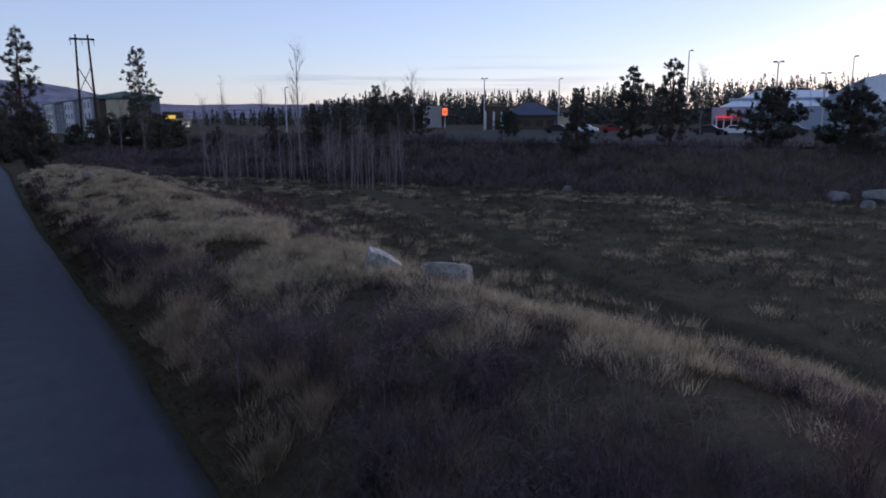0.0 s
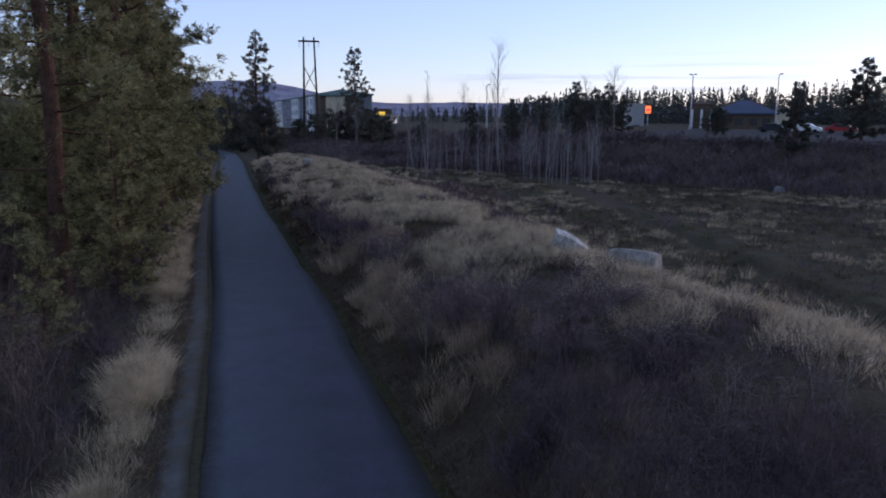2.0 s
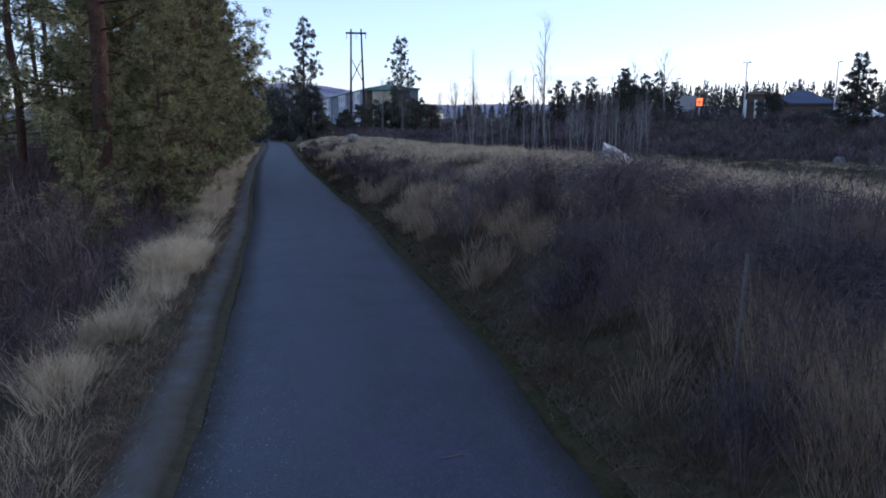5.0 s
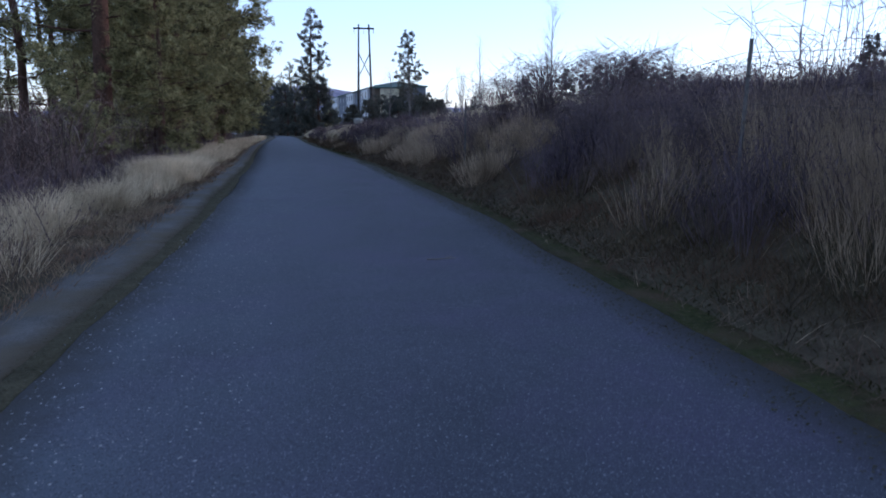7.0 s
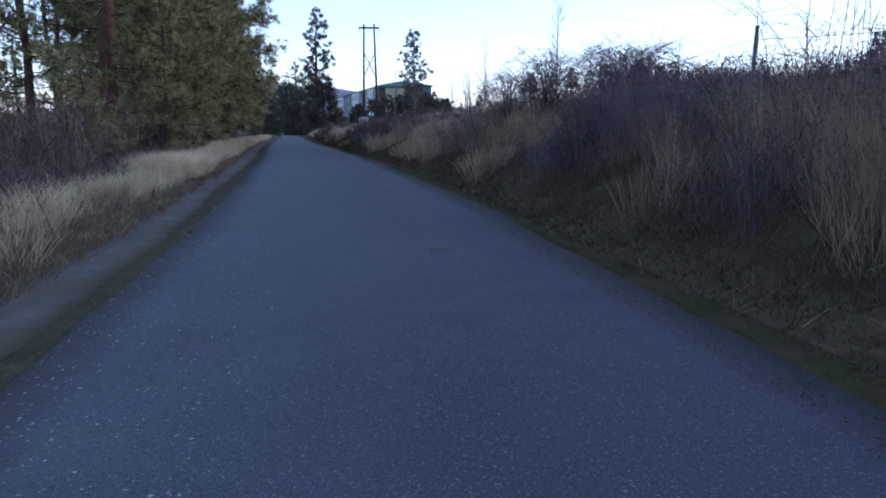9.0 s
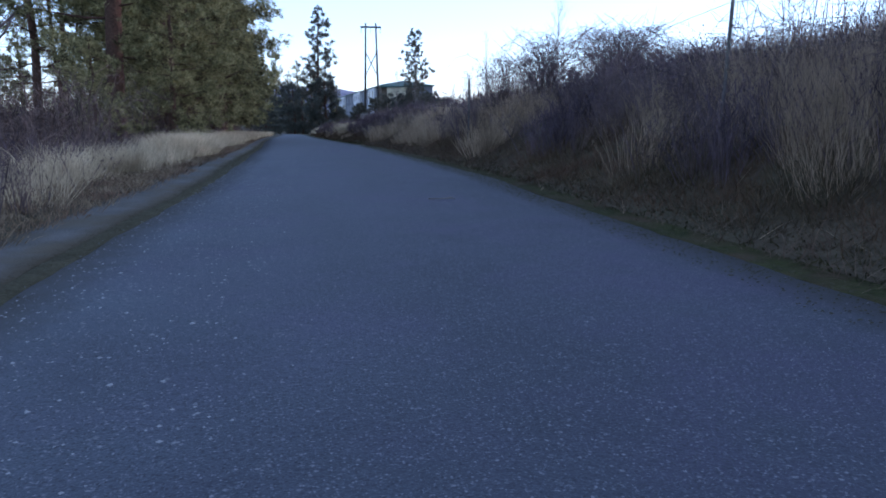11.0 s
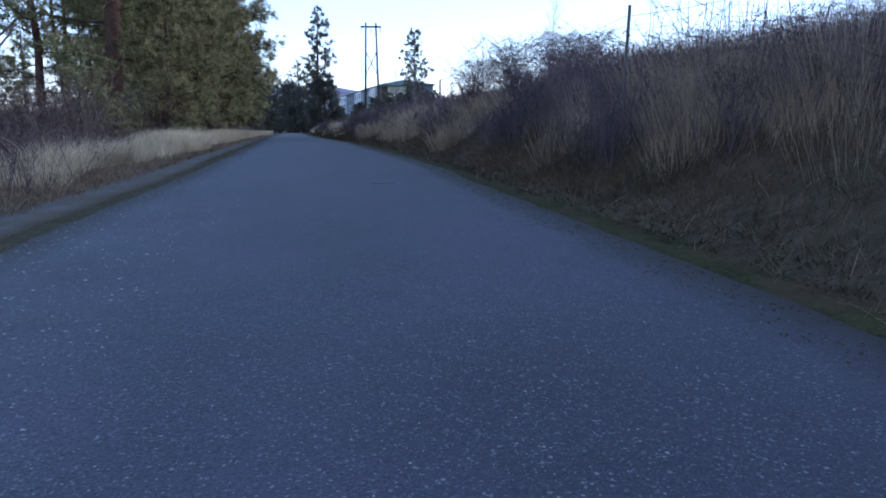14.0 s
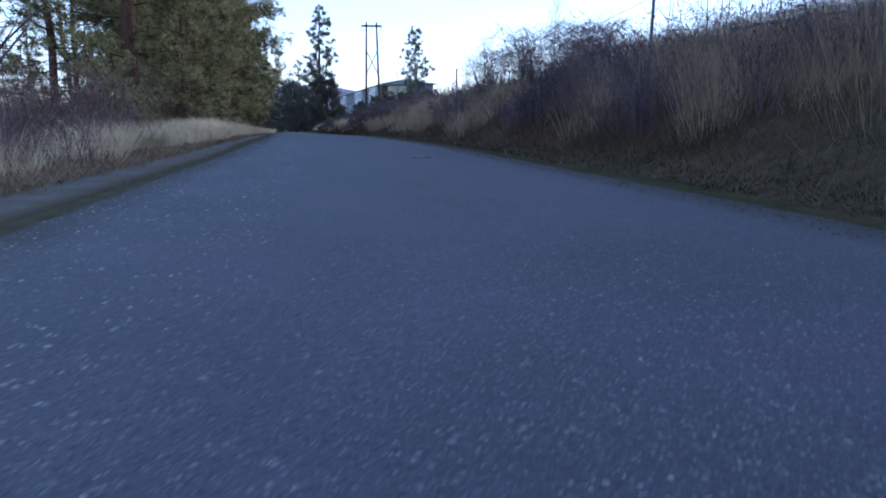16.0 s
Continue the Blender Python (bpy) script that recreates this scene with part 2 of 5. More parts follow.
MAT = {
    "asphalt": asphalt_material(),
    "ground": material("ground", (0.032, 0.026, 0.018), (0.098, 0.077, 0.052), scale=0.5, fine=9.0, rough=0.95, bump=0.6, bump_scale=30, distance=0.05, third=(0.066, 0.060, 0.038), third_scale=0.9),
    "gravel": material("gravel", (0.048, 0.047, 0.045), (0.125, 0.12, 0.113), scale=3.0, fine=80.0, rough=0.9, bump=0.5, bump_scale=90, third=(0.085, 0.074, 0.058), third_scale=1.6),
    "chips": material("stone_chips", (0.10, 0.105, 0.118), (0.24, 0.242, 0.25), scale=3.0, fine=30, rough=0.85, island=1.2),
    "moss": material("moss", (0.014, 0.016, 0.007), (0.046, 0.048, 0.019), scale=3.0, fine=24, rough=0.95, island=0.6, bump=0.8, bump_scale=70, third=(0.06, 0.042, 0.026), third_scale=2.2),
    "seam": material("seam_dirt", (0.028, 0.026, 0.016), (0.078, 0.069, 0.045), scale=6.0, fine=50, rough=0.95, bump=0.7, bump_scale=60),
    "olive_litter": material("olive_litter", (0.027, 0.021, 0.012), (0.135, 0.093, 0.055), scale=1.4, fine=6.0, rough=0.9, island=0.5, thin=0.2, third=(0.115, 0.066, 0.044), third_scale=1.3),
    "verge_dirt": material("verge_dirt", (0.10, 0.074, 0.047), (0.36, 0.262, 0.17), scale=1.4, fine=6.0, rough=0.9, island=0.5, thin=0.2, third=(0.21, 0.13, 0.088), third_scale=1.3),
    "meadow_straw": material("meadow_straw", (0.13, 0.102, 0.07), (0.56, 0.44, 0.30), scale=0.4, fine=1.6, rough=0.9, island=0.3, thin=0.35, contrast=0.28),
    "meadow": material("meadow_grass", (0.045, 0.041, 0.026), (0.20, 0.168, 0.11), scale=0.5, fine=2.2, rough=0.9, island=0.35, thin=0.3, third=(0.075, 0.06, 0.045), third_scale=0.35, contrast=0.25),
    "straw": material("verge_straw", (0.26, 0.197, 0.125), (0.76, 0.60, 0.40), scale=1.2, fine=5.0, rough=0.85, island=0.2, thin=0.4, contrast=0.27),
    "gold_grass": material("gold_grass", (0.18, 0.137, 0.088), (0.69, 0.56, 0.385), scale=1.4, fine=4.5, rough=0.8, island=0.16, thin=0.4, contrast=0.27),
    "dull_grass": material("dull_grass", (0.14, 0.097, 0.064), (0.53, 0.38, 0.26), scale=0.9, fine=3.0, rough=0.85, island=0.35, thin=0.4),
    "forbs": material("dead_forbs", (0.028, 0.022, 0.028), (0.145, 0.106, 0.122), scale=1.3, fine=3.5, rough=0.9, island=0.35, thin=0.25, third=(0.165, 0.118, 0.10), third_scale=0.9, contrast=0.26),
    "brush": material("bare_brush", (0.042, 0.03, 0.027), (0.18, 0.124, 0.105), scale=0.6, fine=2.5, rough=0.9, island=0.45, contrast=0.28),
    "thicket": material("dark_thicket", (0.065, 0.049, 0.05), (0.215, 0.16, 0.16), scale=0.3, fine=1.5, rough=0.9, island=0.45, third=(0.06, 0.046, 0.047), third_scale=0.16, contrast=0.28),
    "litter": material("dry_litter", (0.026, 0.019, 0.013), (0.15, 0.106, 0.074), scale=1.4, fine=5.0, rough=0.9, island=0.6, thin=0.2, third=(0.09, 0.054, 0.037), third_scale=1.1),
    "lichen_rock": material("lichen_rock", (0.10, 0.10, 0.10), (0.26, 0.25, 0.245), scale=1.6, fine=14.0, rough=0.95, bump=0.6, bump_scale=10, distance=0.05),
    "lot": material("worn_lot", (0.035, 0.035, 0.035), (0.06, 0.059, 0.058), scale=0.15, fine=2, rough=0.95),
    "needles": material("pine_needles", (0.030, 0.029, 0.014), (0.36, 0.322, 0.155), scale=0.8, fine=4.0, rough=0.7, island=0.12, thin=0.35, contrast=0.21),
    "far_needles": material("conifer_needles", (0.05, 0.057, 0.05), (0.118, 0.124, 0.104), scale=0.3, fine=2.0, rough=0.75, island=0.15, thin=0.5),
    "thin_leaves": material("thin_leaves", (0.065, 0.064, 0.052), (0.165, 0.155, 0.122), scale=0.3, fine=2.0, rough=0.75, island=0.6),
    "pine_bark": material("pine_bark", (0.034, 0.021, 0.017), (0.135, 0.073, 0.05), scale=3.0, fine=16.0, rough=0.95, bump=1.0, bump_scale=14, distance=0.03),
    "grey_bark": material("grey_bark", (0.10, 0.085, 0.075), (0.22, 0.20, 0.18), scale=2.0, fine=12.0, rough=0.9),
    "pale_bark": material("pale_bark", (0.10, 0.09, 0.085), (0.27, 0.245, 0.23), scale=1.5, fine=9.0, rough=0.85, obj=0.6),
    "red_twig": material("red_twig", (0.07, 0.038, 0.036), (0.19, 0.105, 0.10), scale=3.0, fine=9.0, rough=0.8),
    "pale_rock": material("pale_rock", (0.16, 0.15, 0.135), (0.55, 0.525, 0.48), scale=2.2, fine=14.0, rough=0.9, bump=0.8, bump_scale=9, distance=0.05, contrast=0.25),
    "ditch_turf": material("ditch_turf", (0.03, 0.038, 0.014), (0.10, 0.11, 0.045), scale=0.5, fine=3.0, rough=0.9, island=0.4, thin=0.3),
    "boulder": material("boulder", (0.08, 0.074, 0.064), (0.40, 0.37, 0.32), scale=2.4, fine=16.0, rough=0.9, bump=0.8, bump_scale=9, distance=0.06),
    "weathered_wood": material("weathered_wood", (0.06, 0.055, 0.053), (0.15, 0.138, 0.13), scale=4.0, fine=30.0, rough=0.9, bump=0.4),
    "wire": material("rusty_wire", (0.05, 0.04, 0.036), (0.11, 0.09, 0.08), rough=0.8, metal=0.2),
    "pole_wood": material("tarred_pole", (0.028, 0.024, 0.022), (0.06, 0.05, 0.045), scale=1.0, fine=12.0, rough=0.9),
    "porcelain": material("porcelain", (0.30, 0.30, 0.32), (0.4, 0.4, 0.42), rough=0.4),
    "grey_render": material("grey_render", (0.13, 0.14, 0.16), (0.18, 0.19, 0.21), scale=0.2, fine=3, rough=0.9),
    "pale_render": material("pale_render", (0.46, 0.47, 0.48), (0.58, 0.58, 0.58), scale=0.2, fine=3, rough=0.9),
    "cream_render": material("cream_render", (0.40, 0.345, 0.24), (0.52, 0.455, 0.33), scale=0.2, fine=3, rough=0.9),
    "brown_render": material("brown_render", (0.075, 0.055, 0.042), (0.13, 0.10, 0.078), scale=0.2, fine=3, rough=0.9),
    "green_roof": material("green_roof", (0.03, 0.07, 0.06), (0.06, 0.12, 0.10), scale=0.3, fine=4, rough=0.6),
    "blue_roof": material("blue_grey_roof", (0.04, 0.05, 0.085), (0.07, 0.085, 0.13), scale=0.3, fine=4, rough=0.7),
    "white_metal": material("white_metal", (0.55, 0.60, 0.66), (0.70, 0.74, 0.78), scale=0.1, fine=2, rough=0.5),
    "steel_wall": material("blue_grey_cladding", (0.20, 0.25, 0.31), (0.28, 0.33, 0.39), scale=0.1, fine=2, rough=0.6),
    "dark_glass": material("dark_glass", (0.02, 0.025, 0.03), (0.04, 0.045, 0.05), rough=0.12),
    "galvanised": material("galvanised", (0.30, 0.31, 0.33), (0.42, 0.43, 0.45), rough=0.5, metal=0.5),
    "road": material("road_asphalt", (0.05, 0.05, 0.055), (0.08, 0.08, 0.085), scale=0.2, fine=2, rough=0.9),
    "concrete": material("concrete", (0.25, 0.25, 0.25), (0.36, 0.35, 0.34), scale=0.5, fine=6, rough=0.9),
    # distance haze is painted into the wooded ridges' base colour
    "mountain": material("hazed_forest", (0.115, 0.11, 0.16), (0.30, 0.285, 0.33), scale=0.012, fine=0.05, rough=1.0, contrast=0.25),
    "yellow_sign": glow("yellow_sign", (1.0, 0.72, 0.08), 0.4),
    "orange_sign": glow("orange_sign", (1.0, 0.22, 0.05), 0.6),
    "red_sign": glow("red_sign", (1.0, 0.07, 0.08), 0.3),
    "lamp_glow": glow("lamp_glow", (1.0, 0.92, 0.78), 0.28),
    "tyre": material("tyre", (0.012, 0.012, 0.012), (0.02, 0.02, 0.02), rough=0.9),
    "paint_white": material("car_paint_white", (0.6, 0.6, 0.6), (0.7, 0.7, 0.7), rough=0.3),
    "paint_dark": material("car_paint_dark", (0.02, 0.02, 0.025), (0.035, 0.035, 0.04), rough=0.3),
    "paint_silver": material("car_paint_silver", (0.3, 0.31, 0.33), (0.38, 0.39, 0.4), rough=0.3),
    "paint_red": material("car_paint_red", (0.25, 0.02, 0.02), (0.32, 0.03, 0.03), rough=0.3),
}


soiled_edges(MAT["asphalt"], (0.024, 0.022, 0.021), 0.82)
soiled_edges(MAT["moss"], (0.030, 0.023, 0.015), 0.72, scale=5.0)
soiled_edges(MAT["gravel"], (0.06, 0.05, 0.035), 0.45)


# ---------------------------------------------------------------- mesh helpers
def link(name, me, mat, parent=None, label="", smooth=False):
    me.materials.append(MAT[mat])
    if smooth:
        me.polygons.foreach_set("use_smooth", np.ones(len(me.polygons), bool))
    ob = new(name, me)
    if parent is not None:
        ob.parent = parent
    if label:
        ob["label"] = label
    return ob


def part(name, bm, mat, parent=None, label="", smooth=False):
    me = bpy.data.meshes.new(name)
    bm.to_mesh(me)
    bm.free()
    return link(name, me, mat, parent, label, smooth)


def arrays(name, verts, quads=None, tris=None):
    """A mesh straight from numpy arrays."""
    me = bpy.data.meshes.new(name)
    quads = np.zeros((0, 4), int) if quads is None else np.asarray(quads, int)
    tris = np.zeros((0, 3), int) if tris is None else np.asarray(tris, int)
    loops = np.concatenate([quads.ravel(), tris.ravel()]).astype(np.int32)
    sizes = np.concatenate([np.full(len(quads), 4), np.full(len(tris), 3)])
    starts = np.concatenate([[0], np.cumsum(sizes)[:-1]]).astype(np.int32)
    me.vertices.add(len(verts))
    me.vertices.foreach_set("co", np.asarray(verts, np.float32).ravel())
    me.loops.add(len(loops))
    me.loops.foreach_set("vertex_index", loops)
    me.polygons.add(len(sizes))
    me.polygons.foreach_set("loop_start", starts)
    me.update(calc_edges=True)
    me.validate()
    return me


def box(bm, x0, x1, y0, y1, z0, z1, bevel=0.0):
    made = bmesh.ops.create_cube(bm, size=1.0, matrix=Matrix.LocRotScale(((x0 + x1) / 2, (y0 + y1) / 2, (z0 + z1) / 2), None, (x1 - x0, y1 - y0, z1 - z0)))
    if bevel:
        edges = list({e for v in made["verts"] for e in v.link_edges})
        bmesh.ops.bevel(bm, geom=edges, offset=bevel, segments=1, affect="EDGES")
    return bm


def boxed(x0, x1, y0, y1, z0, z1, bevel=0.0):
    return box(bmesh.new(), x0, x1, y0, y1, z0, z1, bevel)


def rod(bm, a, b, r0, r1, sides=6):
    a, b = Vector(a), Vector(b)
    turn = (b - a).to_track_quat("Z", "Y").to_matrix().to_4x4()
    bmesh.ops.create_cone(bm, cap_ends=True, segments=sides, radius1=r0, radius2=r1, depth=(b - a).length,
                          matrix=Matrix.Translation((a + b) / 2) @ turn)
    return bm


def thing(name, label, category, group="", m=None, kind=""):
    e = new(name)
    e.empty_display_size = 0.2
    if m is not None:
        e.matrix_basis = m
    return tagged(e, label, category, group, kind)


def tubes(lines, radii, sides=4):
    """Tapered tubes through point lists: verts and quads."""
    verts, quads, n = [], [], 0
    ring = np.arange(sides) * 2 * np.pi / sides
    for line, rad in zip(lines, radii):
        line = np.asarray(line, float)
        way = np.gradient(line, axis=0)
        way /= np.linalg.norm(way, axis=1)[:, None] + 1e-9
        side = np.cross(way, np.where(np.abs(way[:, 2:]) > 0.9, [[1.0, 0, 0]], [[0, 0, 1.0]]))
        side /= np.linalg.norm(side, axis=1)[:, None] + 1e-9
        up = np.cross(side, way)
        rad = np.asarray(rad, float)[:, None, None]
        v = line[:, None] + rad * (np.cos(ring)[None, :, None] * side[:, None] + np.sin(ring)[None, :, None] * up[:, None])
        verts.append(v.reshape(-1, 3))
        k = len(line)
        i, j = np.meshgrid(np.arange(k - 1), np.arange(sides), indexing="ij")
        a, b = n + i * sides + j, n + i * sides + (j + 1) % sides
        quads.append(np.stack([a, b, b + sides, a + sides], -1).reshape(-1, 4))
        n += k * sides
    return np.concatenate(verts), np.concatenate(quads)


# ---------------------------------------------------------------- the lie of the land
def smooth(a, b, v):
    s = np.clip((np.asarray(v, float) - a) / (b - a), 0, 1)
    return s * s * (3 - 2 * s)


def bumps(x, y, seed=0):
    """Cheap smooth noise about -1 to 1, from sums of turned waves."""
    rng = np.random.RandomState(seed)
    out = 0.0
    for k in range(7):
        a, w, ph = rng.rand() * 6.28, 0.35 * 1.62 ** k, rng.rand() * 6.28
        out = out + np.sin(w * (np.cos(a) * x + np.sin(a) * y) + ph + 1.3 * np.sin(0.7 * w * (np.sin(a) * x - np.cos(a) * y) + ph * 2)) / (1 + 0.45 * k)
    return out / 3.0


PATH_Y = np.array([-400, 0.0, 10, 20, 30, 45, 60, 80, 100, 130, 150, 170, 260, 900])
PATH_X = np.array([0.86, 0.86, 0.72, 0.30, -0.42, -1.35, -2.1, -2.95, -3.7, -5.6, -8.5, -13.0, -50.0, -420.0])


def path_x(y):
    return np.interp(y, PATH_Y, PATH_X) if np.ndim(y) else float(np.interp(y, PATH_Y, PATH_X))


def path_z(y):
    y = np.asarray(y, float)
    return -0.0145 * np.clip(np.where(y < 24, np.clip(y - 8, 0, None) ** 2 / 32, y - 16), 0, 146)


def crest_x(y):
    return np.interp(y, [-50, 0, 6, 9, 12, 20, 40, 73, 95, 110], [7.5, 7.4, 7.4, 7.55, 7.85, 7.9, 7.7, 6.6, 2.4, 0.5])


def land(x, y):
    x, y = np.asarray(x, float), np.asarray(y, float)
    pz, d, dc = path_z(y), x - path_x(y), np.maximum(crest_x(y) - path_x(y), 2.6)
    rough = bumps(x, y, 3)
    # left: a shallow fall under the trees
    left = pz - 0.45 * smooth(2.2, 7, -d) + 0.06 * rough * smooth(1.8, 3, -d)
    # right: bank, meadow, embankment up to the shops
    e = 0.828 * x + 0.562 * y - 54.5
    drain = x - 14.1 - 0.155 * y + 0.3 * bumps(y * 0.6, 0 * y, 17)
    field = -0.45 + 0.05 * rough + 2.8 * smooth(2, 17, e) * (0.12 + 0.88 * smooth(6, 24, x - 0.1 * y)) - 0.3 * np.exp(-(drain / 0.4) ** 2) * (1 - smooth(30, 40, y))
    fall = smooth(0, 1, (d - dc) / (5.5 + 3.5 * (1 - smooth(10, 17, y))))
    rise = 0.48 * smooth(1.6, 3.5, d) + 0.52 * smooth(2.4, dc, d)
    bank_top = pz + (1.36 - 0.22 * smooth(24, 48, y) + 0.10 * rough) * (1 - smooth(92, 112, y))
    right = (pz * (1 - rise) + bank_top * rise) * (1 - fall) + field * fall
    h = np.where(d < 0, left, right)
    return h - 0.06 * (1 - smooth(1.5, 1.75, np.abs(d)))


def steps(*runs):
    """Grid lines: (start, stop, step) runs, joined."""
    out = [np.arange(a, b, s) for a, b, s in runs] + [np.array([runs[-1][1]], float)]
    return np.concatenate(out)


gx = steps((-4000, -400, 600), (-400, -60, 40), (-60, -12, 4), (-12, -4, 0.5), (-4, 22, 0.25), (22, 28, 0.5), (28, 80, 2), (80, 200, 10), (200, 600, 50), (600, 4000, 600))
gy = steps((-4000, -400, 600), (-400, -40, 40), (-40, -4, 3), (-4, 30, 0.3), (30, 80, 1), (80, 160, 3), (160, 400, 20), (400, 4400, 500))
GX, GY = np.meshgrid(gx, gy, indexing="ij")
GZ = land(GX, GY)
ii, jj = np.meshgrid(np.arange(len(gx) - 1), np.arange(len(gy) - 1), indexing="ij")
k0 = ii * len(gy) + jj
tagged(link("ground", arrays("ground", np.stack([GX, GY, GZ], -1).reshape(-1, 3),
       np.stack([k0, k0 + len(gy), k0 + len(gy) + 1, k0 + 1], -1).reshape(-1, 4)), "ground", smooth=True),
       "dark brown dry earth and litter, rising into a bank", "ground", kind="structure")


def strip(name, left, right, top, ys, mat, wander, seed, label, category, cols=6, skirt=0.08):
    """A ribbon along the trail with uneven edges, a slight crown and down-turned sides."""
    wob = (bumps(ys * 1.3, 0 * ys, seed) + 0.25 * bumps(ys * 6.0, 0 * ys, seed + 1)) * wander
    wob2 = (bumps(ys * 1.4, 0 * ys, seed + 2) + 0.25 * bumps(ys * 6.0, 0 * ys, seed + 3)) * wander
    s = np.linspace(0, 1, cols)
    a, b = path_x(ys) + left + wob, path_x(ys) + right + wob2
    X = a[:, None] * (1 - s) + b[:, None] * s
    Z = path_z(ys)[:, None] + top + 0.012 * (1 - (2 * s - 1) ** 2)[None]
    X = np.concatenate([a[:, None] - 0.03, X, b[:, None] + 0.03], 1)
    Z = np.concatenate([Z[:, :1] - skirt, Z, Z[:, -1:] - skirt], 1)
    Y = np.repeat(ys[:, None], cols + 2, 1)
    i, j = np.meshgrid(np.arange(len(ys) - 1), np.arange(cols + 1), indexing="ij")
    k = i * (cols + 2) + j
    me = arrays(name, np.stack([X, Y, Z], -1).reshape(-1, 3), np.stack([k, k + 1, k + cols + 3, k + cols + 2], -1).reshape(-1, 4))
    lane = np.repeat(np.concatenate([[-1.1], 2 * s - 1, [1.1]])[None], len(ys), 0)
    me.attributes.new("lane", "FLOAT", "POINT").data.foreach_set("value", lane.ravel().astype(np.float32))
    return tagged(link(name, me, mat, smooth=True), label, category, kind="structure")


ys_path = steps((-60, -4, 2.0), (-4, 30, 0.12), (30, 100, 0.6), (100, 240, 3))
strip("path", -1.5, 1.5, 0.0, ys_path, "asphalt", 0.06, 5, "worn grey chip-seal asphalt trail with ragged edges", "path", cols=8)
strip("gravel_shoulder", -2.14, -1.63, 0.0, ys_path, "gravel", 0.05, 6, "narrow compacted grey gravel strip beside the trail", "shoulder", cols=4)
strip("moss_edge", 1.46, 1.92, -0.006, ys_path, "moss", 0.09, 12, "dark green moss creeping over the asphalt edge", "moss", cols=5)
strip("moss_seam", -1.68, -1.49, -0.010, ys_path, "seam", 0.035, 7, "dark mossy seam between asphalt and gravel", "moss", cols=4)


# ---------------------------------------------------------------- plants: makers
def scatter(rng, n, x0, x1, y0, y1, chance):
    """n places, relative to the trail's middle, kept by a chance that depends on the place."""
    xs, ys, have = [], [], 0
    for _ in range(60):
        d, y = rng.uniform(x0, x1, n * 2), rng.uniform(y0, y1, n * 2)
        x = d + path_x(y)
        ok = rng.rand(n * 2) < chance(x, y, d)
        xs.append(x[ok])
        ys.append(y[ok])
        have += ok.sum()
        if have >= n:
            break
    return np.concatenate(xs)[:n], np.concatenate(ys)[:n]


def blade_arrays(root, tip, sag, width, az):
    """Bent tapering blades, five points each."""
    side = np.stack([np.cos(az), np.sin(az), 0 * az], -1) * width[:, None]
    mid = root * 0.45 + tip * 0.55
    mid[:, 2] += sag
    v = np.stack([root - side, root + side, mid - 0.7 * side, mid + 0.7 * side, tip], 1)
    k = np.arange(len(root))[:, None] * 5
    return v.reshape(-1, 3), k + np.array([[0, 1, 3, 2]]), k + np.array([[2, 3, 4]])


def spike_arrays(root, tip, width, az):
    """Plain tapering spikes, one triangle each."""
    side = np.stack([np.cos(az), np.sin(az), 0 * az], -1) * width[:, None]
    v = np.stack([root - side, root + side, tip], 1)
    return v.reshape(-1, 3), np.zeros((0, 4), int), np.arange(len(root))[:, None] * 3 + np.array([[0, 1, 2]])


def join(*sets):
    v, q, t, n = [], [], [], 0
    for a, b, c in sets:
        v.append(a)
        q.append(b + n)
        t.append(c + n)
        n += len(a)
    return np.concatenate(v), np.concatenate(q), np.concatenate(t)


def tufts(rng, cx, cy, per, spread, height, lean, width, wide_far=0.0003, plain=False):
    """Bunches of grass: per blades round each place, leaning out from its middle."""
    n = len(cx) * per
    gxx, gyy = np.repeat(cx, per), np.repeat(cy, per)
    hh = np.repeat(height * rng.uniform(0.6, 1.25, len(cx)), per) * rng.uniform(0.55, 1.1, n)
    a, r = rng.uniform(0, 6.283, n), spread * np.sqrt(rng.rand(n))
    x, y = gxx + r * np.cos(a), gyy + r * np.sin(a)
    root = np.stack([x, y, land(x, y) - 0.02], -1)
    out = lean * hh * (0.25 + r / spread) * rng.uniform(0.4, 1.3, n)
    blow = np.repeat(rng.uniform(-0.3, 0.3, len(cx)), per)
    a2 = a + rng.normal(0, 1.0, n)
    tip = root + np.stack([out * np.cos(a2) + blow * hh, out * np.sin(a2), hh], -1)
    w = (width + wide_far * np.clip(np.abs(y), 0, 80)) * rng.uniform(0.6, 1.3, n)
    if plain:
        return spike_arrays(root, tip, w * 1.2, rng.uniform(0, 3.14, n))
    return blade_arrays(root, tip, 0.16 * hh, w, rng.uniform(0, 3.14, n))


def mixed(rng, cx, cy, split, *how):
    """Bent blades near the trail's start, plain spikes farther on."""
    near_ = cy < split
    return [tufts(rng, cx[near_], cy[near_], *how), tufts(rng, cx[~near_], cy[~near_], *how, plain=True)]


def lying(rng, x, y, length, width, lift=0.05):
    """Fallen straws and twigs at all angles, close to the ground."""
    n = len(x)
    a, ln = rng.uniform(0, 6.283, n), length * rng.uniform(0.4, 1.3, n)
    root = np.stack([x, y, land(x, y) + lift * rng.rand(n)], -1)
    x2, y2 = x + ln * np.cos(a), y + ln * np.sin(a)
    tip = np.stack([x2, y2, land(x2, y2) + lift * rng.rand(n) * 2.2], -1)
    return blade_arrays(root, tip, 0.12 * ln * rng.rand(n), width * rng.uniform(0.6, 1.4, n), a + 1.57)


